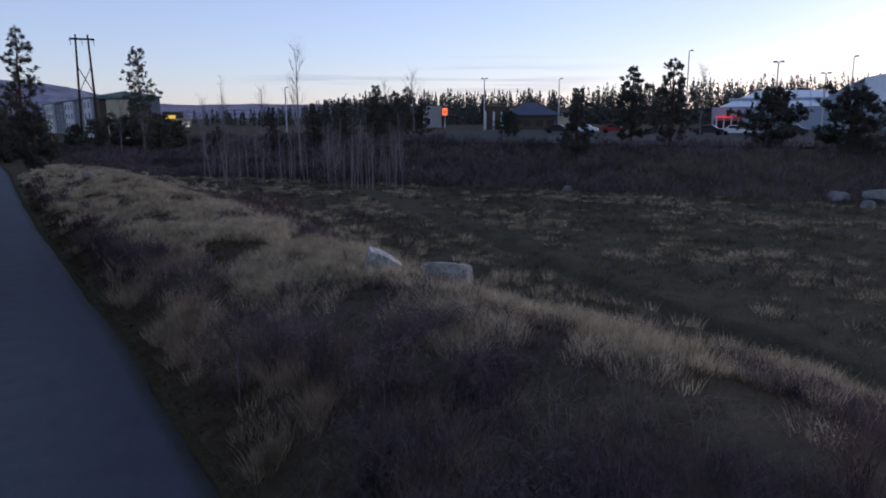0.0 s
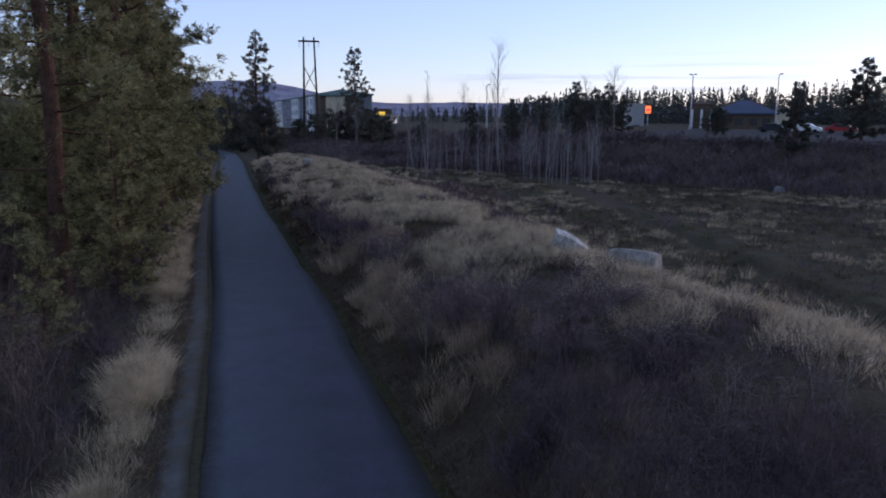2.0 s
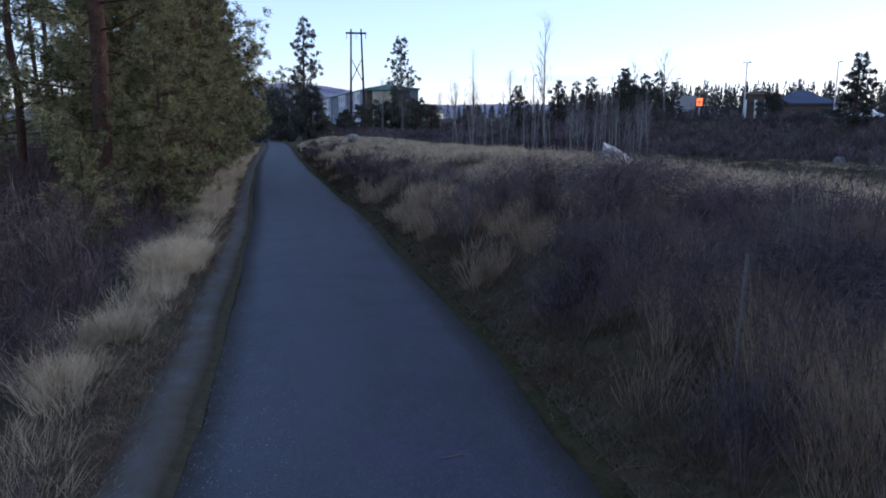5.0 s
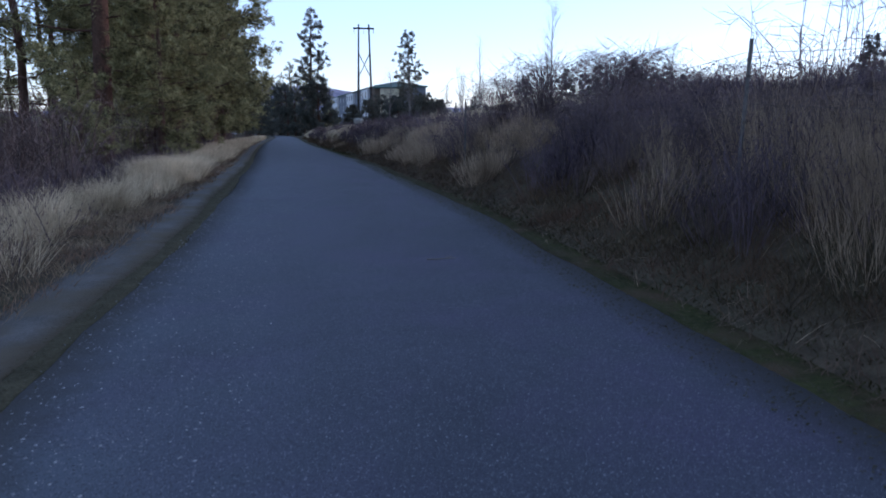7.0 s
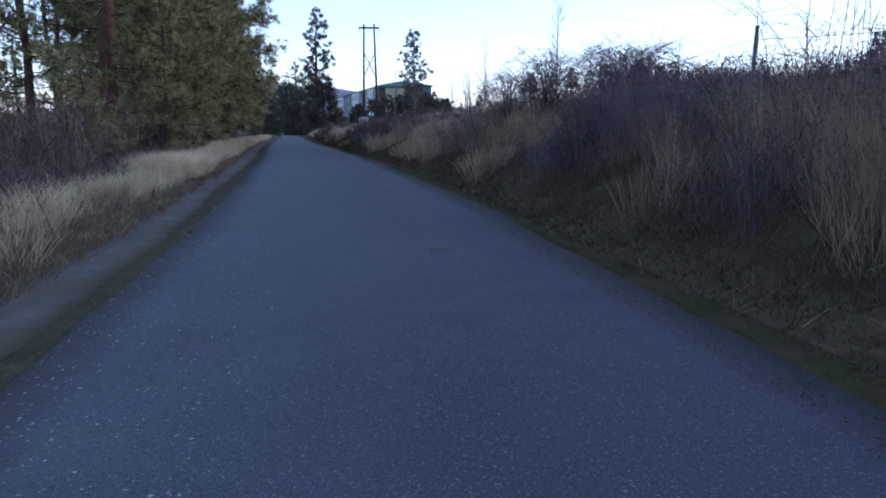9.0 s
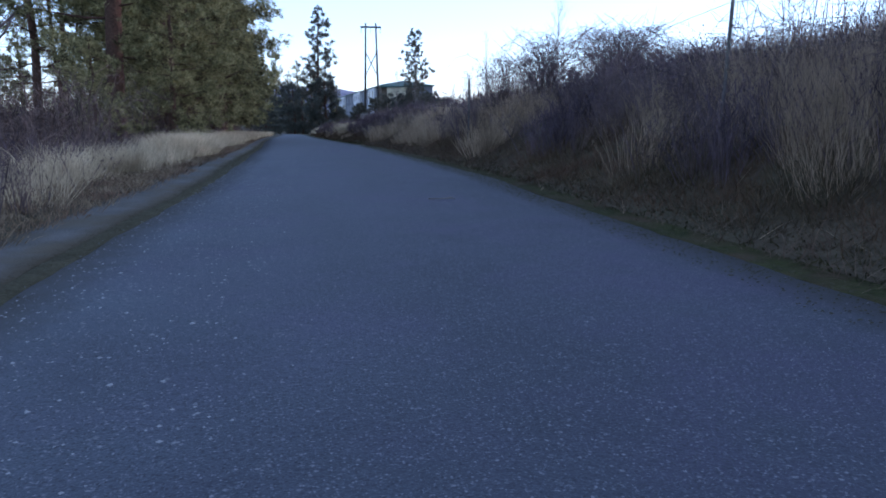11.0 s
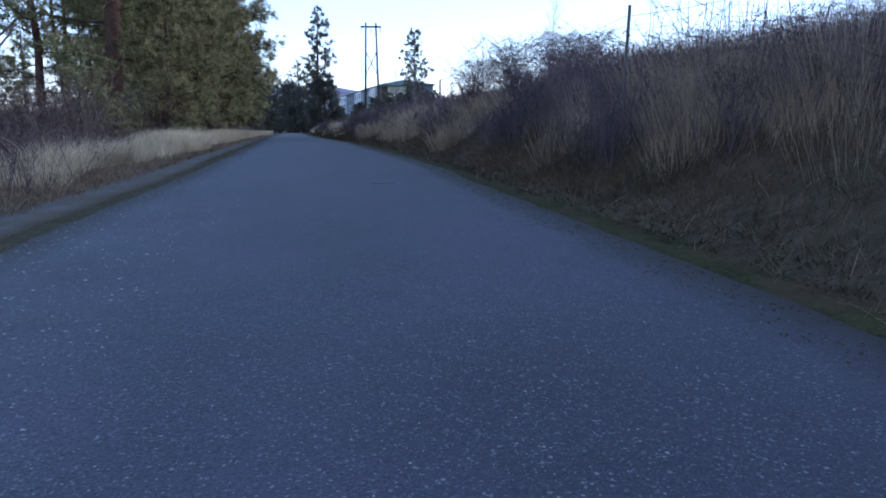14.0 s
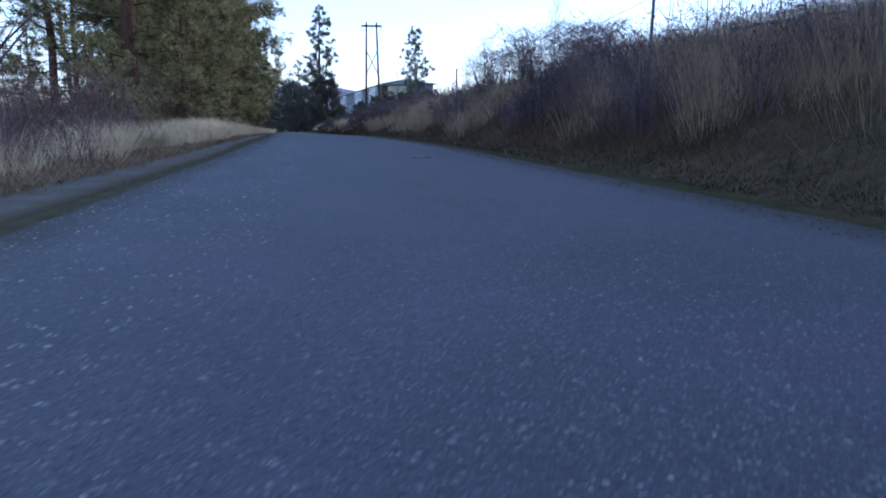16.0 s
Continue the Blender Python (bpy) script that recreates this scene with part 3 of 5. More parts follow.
def weeds(rng, cx, cy, stems, height, spread, width, wide_far=0.00035, twigs=4, heads=True, plain=False):
    """Dead branching stalks: stiff stems, side twigs, and dry heads at their ends."""
    n = len(cx) * stems
    gxx, gyy = np.repeat(cx, stems), np.repeat(cy, stems)
    hh = np.repeat(height * rng.uniform(0.55, 1.2, len(cx)), stems) * rng.uniform(0.6, 1.1, n)
    a, r = rng.uniform(0, 6.283, n), spread * rng.rand(n)
    x, y = gxx + 0.3 * r * np.cos(a), gyy + 0.3 * r * np.sin(a)
    root = np.stack([x, y, land(x, y) - 0.02], -1)
    tip = root + np.stack([r * np.cos(a), r * np.sin(a), hh], -1)
    w = (width + wide_far * np.clip(np.abs(y), 0, 80)) * rng.uniform(0.7, 1.3, n)
    az = rng.uniform(0, 3.14, n)
    sets = [spike_arrays(root, tip, w * 1.2, az) if plain else blade_arrays(root, tip, 0.04 * hh, w, az)]
    for _ in range(twigs):
        s = rng.uniform(0.35, 0.9, n)[:, None]
        start = root * (1 - s) + tip * s
        b = rng.uniform(0, 6.283, n)
        ln = hh * rng.uniform(0.18, 0.38, n)
        end = start + np.stack([0.6 * ln * np.cos(b), 0.6 * ln * np.sin(b), 0.75 * ln], -1)
        sets.append(spike_arrays(start, end, w * 0.9, rng.uniform(0, 3.14, n)))
        if heads:
            hd = 0.01 + 0.0005 * np.abs(y)
            sets.append(spike_arrays(end, end + np.stack([0.3 * hd, 0.1 * hd, 1.6 * hd], -1), w * 1.8, rng.uniform(0, 3.14, n)))
    return join(*sets)


def canes(rng, cx, cy, per, length, rise, width, wide_far=0.0004, twigs=4):
    """Arching canes that spring up from each place and bend over, with short side twigs."""
    n = len(cx) * per
    x, y = np.repeat(cx, per) + rng.normal(0, 0.12, n), np.repeat(cy, per) + rng.normal(0, 0.12, n)
    size = np.repeat(rng.uniform(0.55, 1.15, len(cx)), per) * rng.uniform(0.6, 1.15, n)
    a, bend = rng.uniform(0, 6.283, n), rng.uniform(1.5, 2.6, n)
    w = (width + wide_far * np.clip(np.abs(y), 0, 80)) * rng.uniform(0.7, 1.3, n)
    base = np.stack([x, y, land(x, y) - 0.03], -1)
    way = np.stack([np.cos(a), np.sin(a), 0 * a], -1)
    tilt = rng.uniform(0, 3.14, n)
    side = np.stack([-np.sin(a) * np.cos(tilt), np.cos(a) * np.cos(tilt), np.sin(tilt)], -1)
    s = np.linspace(0, 1, 5)
    line = [base + way * (length * size * q ** 1.4)[:, None] + np.stack([0 * a, 0 * a, rise * size * np.sin(bend * q)], -1) + rng.normal(0, 0.03, (n, 3)) * (q > 0) for q in s]
    v = np.stack([line[k // 2] + side * (w * (1 - 0.65 * s[k // 2]) * (1 if k % 2 else -1))[:, None] for k in range(10)], 1)
    k = np.arange(n)[:, None] * 10
    quads = np.concatenate([k + np.array([[2 * j, 2 * j + 1, 2 * j + 3, 2 * j + 2]]) for j in range(4)])
    sets = [(v.reshape(-1, 3), quads, np.zeros((0, 3), int))]
    for _ in range(twigs):
        j = rng.randint(1, 5)
        f = rng.rand(n)[:, None]
        at = line[j - 1] * (1 - f) + line[j] * f
        b, ln = rng.uniform(0, 6.283, n), 0.24 * rise * size * rng.uniform(0.4, 1.3, n)
        end = at + np.stack([np.cos(b), np.sin(b), rng.uniform(-0.2, 1.2, n)], -1) * ln[:, None]
        sets.append(spike_arrays(at, end, w * 0.7, rng.uniform(0, 3.14, n)))
    return join(*sets)


def stuff(name, sets, mat, label, category):
    v, q, t = join(*sets)
    return tagged(link(name, arrays(name, v, q, t), mat), label, category, kind="stuff")


def needle_arrays(rng, points, ways, per, length, width):
    """Brushes of needles: thin triangles fanning about a twig's way."""
    n = len(points) * per
    p, w = np.repeat(points, per, 0), np.repeat(ways, per, 0)
    d = w * 0.8 + rng.normal(0, 0.75, (n, 3))
    d /= np.linalg.norm(d, axis=1)[:, None] + 1e-9
    ln = length * rng.uniform(0.6, 1.15, n)[:, None]
    side = np.cross(d, rng.normal(0, 1, (n, 3)))
    side *= width / (np.linalg.norm(side, axis=1)[:, None] + 1e-9)
    base = p + rng.normal(0, length * 0.18, (n, 3))
    v = np.stack([base - side, base + side, base + d * ln], 1)
    return v.reshape(-1, 3), np.arange(n)[:, None] * 3 + np.array([[0, 1, 2]])


def pine_meshes(seed, height, base, reach, limbs, brushes, per, needle, width, trunk, leafy="needles", bark="pine_bark", sparse=0.0, profile=0.7, rise=0.25):
    """Trunk, limb and crown meshes of one conifer, with its foot at the origin."""
    rng = np.random.RandomState(seed)
    zs = np.linspace(0, height, 9)
    bend = np.cumsum(rng.normal(0, 0.006 * height, (9, 2)), 0)
    bend -= bend[0]
    axis = np.column_stack([bend, zs])
    tv, tq = tubes([axis], [trunk * (1 - zs / height) ** 0.8 + 0.02], 9)
    lines, radii, pts, ways = [], [], [], []
    for k in range(limbs):
        f = base + (0.985 - base) * (k + rng.rand()) / limbs
        if rng.rand() < sparse * (0.3 + f):
            continue
        at = np.array([np.interp(f * height, zs, axis[:, 0]), np.interp(f * height, zs, axis[:, 1]), f * height])
        g = (f - base) / (1 - base)
        ln = reach * (1 - g) ** profile * rng.uniform(0.55, 1.15) * (0.55 + 0.45 * min(1, g * 5)) + 0.25
        az = k * 2.4 + rng.normal(0, 0.5)
        up = rise * (g * 2.2 - 0.8) + rng.normal(0, 0.12)
        s = np.linspace(0, 1, 5)[:, None]
        d = np.array([math.cos(az), math.sin(az), 0])
        line = at + d * ln * s + np.array([0, 0, 1]) * ln * (up * s + 0.22 * s * s) + rng.normal(0, 0.04 * ln, (5, 3)) * s
        lines.append(line)
        radii.append((0.015 + 0.011 * ln) * (1 - 0.9 * s[:, 0]) * min(1, trunk * 5))
        nb = max(3, int(brushes * ln / reach))
        q = rng.uniform(0.25, 1.02, nb) ** 0.75
        on = np.stack([np.interp(q, s[:, 0], line[:, c]) for c in range(3)], -1)
        off = rng.normal(0, 1, (nb, 3)) * np.array([1, 1, 0.38]) * (0.17 * ln * (1.15 - 0.6 * q))[:, None]
        pick = rng.randint(0, max(2, nb // 6), nb)          # several brushes share a twig and stand in a clump
        on, off = on[pick], off[pick] + rng.normal(0, 0.02 * ln + 0.075, (nb, 3))
        pts.append(on + off)
        w = d + off / (0.2 * ln) * 0.8 + np.array([0, 0, 0.35])
        ways.append(w / np.linalg.norm(w, axis=1)[:, None])
    lv, lq = tubes(lines, radii, 3)
    cv, ct = needle_arrays(rng, np.concatenate(pts), np.concatenate(ways), per, needle, width)
    return [("trunk", arrays("trunk", tv, tq), bark), ("bough_frame", arrays("bough_frame", lv, lq), bark), ("crown", arrays("crown", cv, None, ct), leafy)]


def make_tree(name, meshes, label, category, group, m):
    e = thing(name, label, category, group, m)
    for part_name, me, mat in meshes:
        link(part_name, me, mat, e, smooth=part_name == "trunk")
    return e


def bare_meshes(seed, height, trunk, spread, forks, depth, bark, lean=0.0, start=0.3, flare=0.75):
    """A leafless tree: stem and ever finer branches."""
    rng = np.random.RandomState(seed)
    zs = np.linspace(0, 1, 8)
    stem = np.column_stack([lean * height * zs + np.cumsum(rng.normal(0, 0.006 * height, 8)) * zs, np.cumsum(rng.normal(0, 0.006 * height, 8)) * zs, height * zs])
    tv, tq = tubes([stem], [trunk * (1 - 0.92 * zs)], 7)
    lines, radii = [], []

    def fork(line, rad, level, count):
        for k in range(count):
            f = start + (0.97 - start) * (k + rng.rand()) / count if level == 0 else rng.uniform(0.25, 0.95)
            i = f * (len(line) - 1)
            a = int(min(i, len(line) - 2))
            at = line[a] * (1 - (i - a)) + line[a + 1] * (i - a)
            along = line[a + 1] - line[a]
            along = along / np.linalg.norm(along)
            ln = spread * (1.15 - f) * rng.uniform(0.5, 1.2) * 0.52 ** level
            az = rng.uniform(0, 6.283)
            d = along * 0.85 + np.array([math.cos(az), math.sin(az), 0.25]) * flare
            d /= np.linalg.norm(d)
            s = np.linspace(0, 1, 4)[:, None]
            new_line = at + d * ln * s + np.array([0, 0, 0.18]) * ln * s * s + rng.normal(0, 0.05 * ln, (4, 3)) * s
            r = max(rad * 0.42 * (1.1 - f), 0.006)
            lines.append(new_line)
            radii.append(r * (1 - 0.75 * s[:, 0]))
            if level + 1 < depth:
                fork(new_line, r, level + 1, max(3, forks // 4))

    fork(stem, trunk, 0, forks)
    bv, bq = tubes(lines, radii, 3)
    return [("trunk", arrays("trunk", tv, tq), bark), ("bare_crown", arrays("bare_crown", bv, bq), bark)]


def foot(x, y, turn=0.0, size=1.0, sink=0.08):
    return pose(x, y, float(land(x, y)) - sink, 0, 0, turn) @ Matrix.Scale(size, 4)


def set_copy(tree, x, y, turn, size, sink=0.08, label=""):
    """A copy of a thing at a place, at its own size."""
    c = copy_thing(tree, pose(x, y, float(land(x, y)) - sink, 0, 0, turn))
    c.scale = (size, size, size)
    if label:
        c["label"] = label
    return c


# ---------------------------------------------------------------- far things: mountains, poles, buildings
def ridge(name, dist, az0, az1, heights, seed, label):
    """A far mountain ridge: a folded sheet from its foot to its skyline and down behind."""
    rng = np.random.RandomState(seed)
    n = 90
    az = np.radians(np.linspace(az0, az1, n))
    prof = np.interp(np.linspace(0, 1, n), np.linspace(0, 1, len(heights)), heights)
    rows = []
    for k, (out, up) in enumerate(((0.0, -0.02), (0.1, 0.45), (0.22, 0.8), (0.32, 1.0), (0.5, 0.6), (0.7, -0.05))):
        wob = np.convolve(rng.normal(0, 1, n + 6), np.ones(4) / 4, "valid")[:n]
        r = dist * (1 + out)
        rows.append(np.stack([-np.sin(az) * r, np.cos(az) * r, prof * up * (1 + (0.09 if k == 3 else 0.14) * wob)], -1))
    v = np.stack(rows, 0)
    i, j = np.meshgrid(np.arange(5), np.arange(n - 1), indexing="ij")
    k = i * n + j
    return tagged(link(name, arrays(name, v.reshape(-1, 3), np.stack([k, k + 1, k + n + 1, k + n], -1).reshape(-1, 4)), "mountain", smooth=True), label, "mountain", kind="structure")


# the ridges' haze is only their pale blue-purple colour
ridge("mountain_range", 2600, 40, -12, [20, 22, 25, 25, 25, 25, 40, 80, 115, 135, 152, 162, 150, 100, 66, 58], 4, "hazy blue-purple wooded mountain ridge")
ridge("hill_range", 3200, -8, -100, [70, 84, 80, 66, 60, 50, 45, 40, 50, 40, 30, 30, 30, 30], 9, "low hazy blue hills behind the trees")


def power_pole():
    """Two tarred poles with a crossarm, an X brace and hanging insulators."""
    e = thing("power_pole", "dark wooden H-frame power pole with crossarm and X brace", "power pole", m=pose(10.6, 156.5, 0.6, 0, 0, -2))
    for s in (-1, 1):
        part("pole", rod(bmesh.new(), (s * 1.5, 0, 0), (s * 1.05, 0, 20.3), 0.26, 0.16, 10), "pole_wood", e)
        part("brace", rod(bmesh.new(), (-s * 1.42, 0.2, 9.2), (s * 1.25, 0.2, 14.6), 0.09, 0.09, 5), "pole_wood", e)
    arm = part("crossarm", boxed(-2.15, 2.15, -0.14, 0.14, 19.3, 19.65, 0.03), "pole_wood", e)
    for x in (-2.0, 0.0, 2.0):
        bm = bmesh.new()
        for k in range(6):
            rod(bm, (x, 0, 19.3 - 0.17 * k), (x, 0, 19.2 - 0.17 * k), 0.07, 0.13, 8)
        part("insulator", bm, "porcelain", arm, "pale porcelain insulator string")
    return e


power_pole()


def window(parent, x, z, w, h, y=-0.02, frame="pale_render"):
    """A framed pane on a wall that faces -y."""
    bm = bmesh.new()
    for a in ((x - w / 2 - 0.1, x - w / 2, z - 0.1, z + h + 0.1), (x + w / 2, x + w / 2 + 0.1, z - 0.1, z + h + 0.1), (x - w / 2, x + w / 2, z + h, z + h + 0.1), (x - w / 2, x + w / 2, z - 0.1, z)):
        box(bm, a[0], a[1], y - 0.08, y + 0.02, a[2], a[3])
    f = part("window", bm, frame, parent)
    part("pane", boxed(x - w / 2, x + w / 2, y - 0.03, y + 0.02, z, z + h), "dark_glass", f)
    return f


def gable_bm(x0, x1, y0, y1, z, rise, over=0.6):
    """A hipped roof over a box."""
    bm = bmesh.new()
    dx = min((x1 - x0), (y1 - y0)) / 2 + over
    a = [bm.verts.new(c) for c in ((x0 - over, y0 - over, z), (x1 + over, y0 - over, z), (x1 + over, y1 + over, z), (x0 - over, y1 + over, z))]
    b = [bm.verts.new((c.co.x, c.co.y, z - 0.35)) for c in a]
    if x1 - x0 >= y1 - y0:
        r = [bm.verts.new((x0 - over + dx, (y0 + y1) / 2, z + rise)), bm.verts.new((x1 + over - dx, (y0 + y1) / 2, z + rise))]
        fs = ((a[0], a[1], r[1], r[0]), (a[1], a[2], r[1]), (a[2], a[3], r[0], r[1]), (a[3], a[0], r[0]))
    else:
        r = [bm.verts.new(((x0 + x1) / 2, y0 - over + dx, z + rise)), bm.verts.new(((x0 + x1) / 2, y1 + over - dx, z + rise))]
        fs = ((a[0], a[1], r[0]), (a[1], a[2], r[1], r[0]), (a[2], a[3], r[1]), (a[3], a[0], r[0], r[1]))
    for f in fs:
        bm.faces.new(f)
    for k in range(4):
        bm.faces.new((b[k], b[(k + 1) % 4], a[(k + 1) % 4], a[k]))
    bm.faces.new(b[::-1])
    return bm


def hotel_wings():
    """The long wing, running away from the corner: blue-grey walls between broad pale bays."""
    e = thing("hotel", "four-storey blue-grey hotel wing with broad pale window bays", "building", m=pose(17.6, 213.8, -2.0, 0, 0, -85.2))
    length = 132.0
    part("wall", boxed(-length, 0, 0, 15, 0, 12.9), "grey_render", e, "blue-grey rendered long wall")
    part("roof", gable_bm(-length, 0, 0, 15, 13.2, 1.6, 0.5), "green_roof", e)
    part("wall", boxed(-9.0, -0.2, -0.25, 0, 0, 12.8), "brown_render", e, "brown rendered wall by the corner")
    for near_end, far_end in ((12.0, 25.0), (46.0, 64.0), (96.0, 122.0)):
        bay = part("bay", boxed(-far_end, -near_end, -0.7, 0.0, 0, 12.7), "pale_render", e, "pale rendered bay")
        count = max(2, int((far_end - near_end) / 5.5))
        for k in range(count):
            x = -near_end - (k + 0.5) * (far_end - near_end) / count
            for s in range(4):
                window(bay, x, 1.0 + 3.05 * s, 2.2, 1.8, y=-0.7)
    for x in (-30.0, -37.0, -70.0, -79.0, -88.0):
        for s in range(4):
            window(e, x, 1.0 + 3.05 * s, 2.0, 1.7, y=0.0)
    return e


hotel_wings()


def hotel_end():
    e = thing("hotel_wing", "cream and brown hotel end wing with green hipped roof", "building", m=pose(17.2, 213.6, -2.0, 0, 0, -6))
    part("wall", boxed(0, 1.6, 0, 14, 0, 12.4), "brown_render", e, "brown rendered wall")
    part("wall", boxed(1.6, 7.2, -0.8, 14, 0, 12.5), "cream_render", e, "cream rendered wall")
    part("wall", boxed(7.2, 11.0, 0.6, 14, 0, 12.2), "brown_render", e, "brown rendered wall")
    part("roof", gable_bm(0, 11.0, -0.8, 14, 12.7, 1.6, 0.4), "green_roof", e)
    for s in range(4):
        window(e, 9.2, 1.0 + 2.95 * s, 1.2, 1.5, y=0.6)
    return e


hotel_end()


def simple_block(name, label, category, x, y, turn, w, d, h, mat, roof=None, rise=2.0, base=None, windows=()):
    z = float(land(x, y)) if base is None else base
    e = thing(name, label, category, m=pose(x, y, z, 0, 0, turn))
    part("wall", boxed(-w / 2, w / 2, 0, d, 0, h), mat, e)
    if roof:
        part("roof", gable_bm(-w / 2, w / 2, 0, d, h + 0.3, rise), roof, e)
    else:
        bm = bmesh.new()
        for a in ((-w / 2 - 0.15, w / 2 + 0.15, -0.15, 0.15), (-w / 2 - 0.15, w / 2 + 0.15, d - 0.15, d + 0.15), (-w / 2 - 0.15, -w / 2 + 0.15, 0.15, d - 0.15), (w / 2 - 0.15, w / 2 + 0.15, 0.15, d - 0.15)):
            box(bm, *a, h - 0.3, h + 0.4)
        part("parapet", bm, mat, e)
    for wx, wz, ww, wh in windows:
        window(e, wx, wz, ww, wh)
    return e


# ---------------------------------------------------------------- shops, arena and lot beyond the meadow
def lot_sheet(name, e0, e1, s0, s1, lift, mat, label, category, n=24):
    """A level sheet on the high ground: e is the way off the meadow's far edge, s runs along it."""
    E_, S_ = np.meshgrid(np.linspace(e0, e1, n), np.linspace(s0, s1, n * 2), indexing="ij")
    x, y = 0.828 * (E_ + 54.5) - 0.562 * S_, 0.562 * (E_ + 54.5) + 0.828 * S_
    z = land(x, y) + lift
    i, j = np.meshgrid(np.arange(n - 1), np.arange(2 * n - 1), indexing="ij")
    k = i * 2 * n + j
    return tagged(link(name, arrays(name, np.stack([x, y, z], -1).reshape(-1, 3), np.stack([k, k + 2 * n, k + 2 * n + 1, k + 1], -1).reshape(-1, 4)), mat, smooth=True), label, category, kind="structure")


lot_sheet("road", 19.5, 29.0, -60, 75, 0.05, "road", "grey two-lane road along the top of the embankment", "road")
lot_sheet("parking_lot", 31.0, 90.0, -60, 60, 0.06, "lot", "pale worn parking lot before the shops", "parking lot")


def kerb():
    bm = bmesh.new()
    for s in np.arange(-60, 75, 3.0):
        a, b = [Vector((0.828 * 73.6 - 0.562 * q, 0.562 * 73.6 + 0.828 * q, 0)) for q in (s, s + 2.97)]
        a.z = b.z = float(land(a.x, a.y)) + 0.1
        rod(bm, a, b, 0.16, 0.16, 4)
    tagged(part("kerb", bm, "lot"), "pale concrete kerb along the road edge", "kerb", kind="structure")


kerb()
AZ = lambda x, y: -math.degrees(math.atan2(x, y))

simple_block("sign_kiosk", "small pale flat-roofed shop beside a lit sign", "building", 98.4, 178, AZ(98, 176), 5.0, 6, 5.6, "concrete", windows=((-1.2, 1, 1.2, 1.6),))


def pylon_sign():
    e = thing("pylon_sign", "orange glowing sign panel on a post", "sign", m=pose(99.6, 173.2, float(land(99.6, 173.2)), 0, 0, AZ(99, 173)))
    part("post", rod(bmesh.new(), (0, 0.2, 0), (0, 0.2, 4.2), 0.18, 0.15, 8), "galvanised", e)
    case = part("case", boxed(-0.9, 0.9, 0.0, 0.4, 3.1, 5.5, 0.05), "paint_dark", e)
    part("panel", boxed(-0.72, 0.72, -0.05, 0.0, 3.3, 5.3), "orange_sign", case, "orange glowing panel")
    part("emblem", boxed(-0.45, 0.45, -0.08, -0.05, 4.0, 4.5), "red_sign", case)


pylon_sign()


def restaurant():
    x, y = 100.5, 139.5
    e = thing("restaurant", "brown restaurant with dark blue-grey roof and stone columns", "building", m=pose(x, y, float(land(x, y)) - 0.1, 0, 0, AZ(x, y)))
    part("wall", boxed(-3.5, 8.5, 0, 12, 0, 3.2), "brown_render", e)
    part("roof", gable_bm(-4.0, 9.0, 0, 12, 3.5, 2.9), "blue_roof", e)
    tower = part("tower", boxed(-8.5, -4.0, -0.6, 8, 0, 5.3), "brown_render", e)
    part("tower_roof", gable_bm(-8.5, -4.0, -0.6, 8, 5.5, 0.8, 0.3), "brown_render", e)
    for cx in (-8.2, -6.2, -4.3):
        part("column", boxed(cx - 0.25, cx + 0.25, -1.3, -0.8, 0, 4.2), "pale_render", tower)
    part("porch", boxed(9.0, 11.5, 1, 9, 0, 3.9), "cream_render", e)
    part("porch_roof", gable_bm(9.0, 11.5, 1, 9, 4.1, 0.9, 0.3), "brown_render", e)
    for wx in (-1.5, 1.5, 4.5, 7.0):
        window(e, wx, 0.8, 1.6, 1.5, frame="brown_render")


restaurant()
simple_block("roadside_shop", "low shop with a tan roof behind the restaurant", "building", 132, 178, AZ(132, 178), 12, 9, 5.4, "cream_render", "brown_render", 1.5)


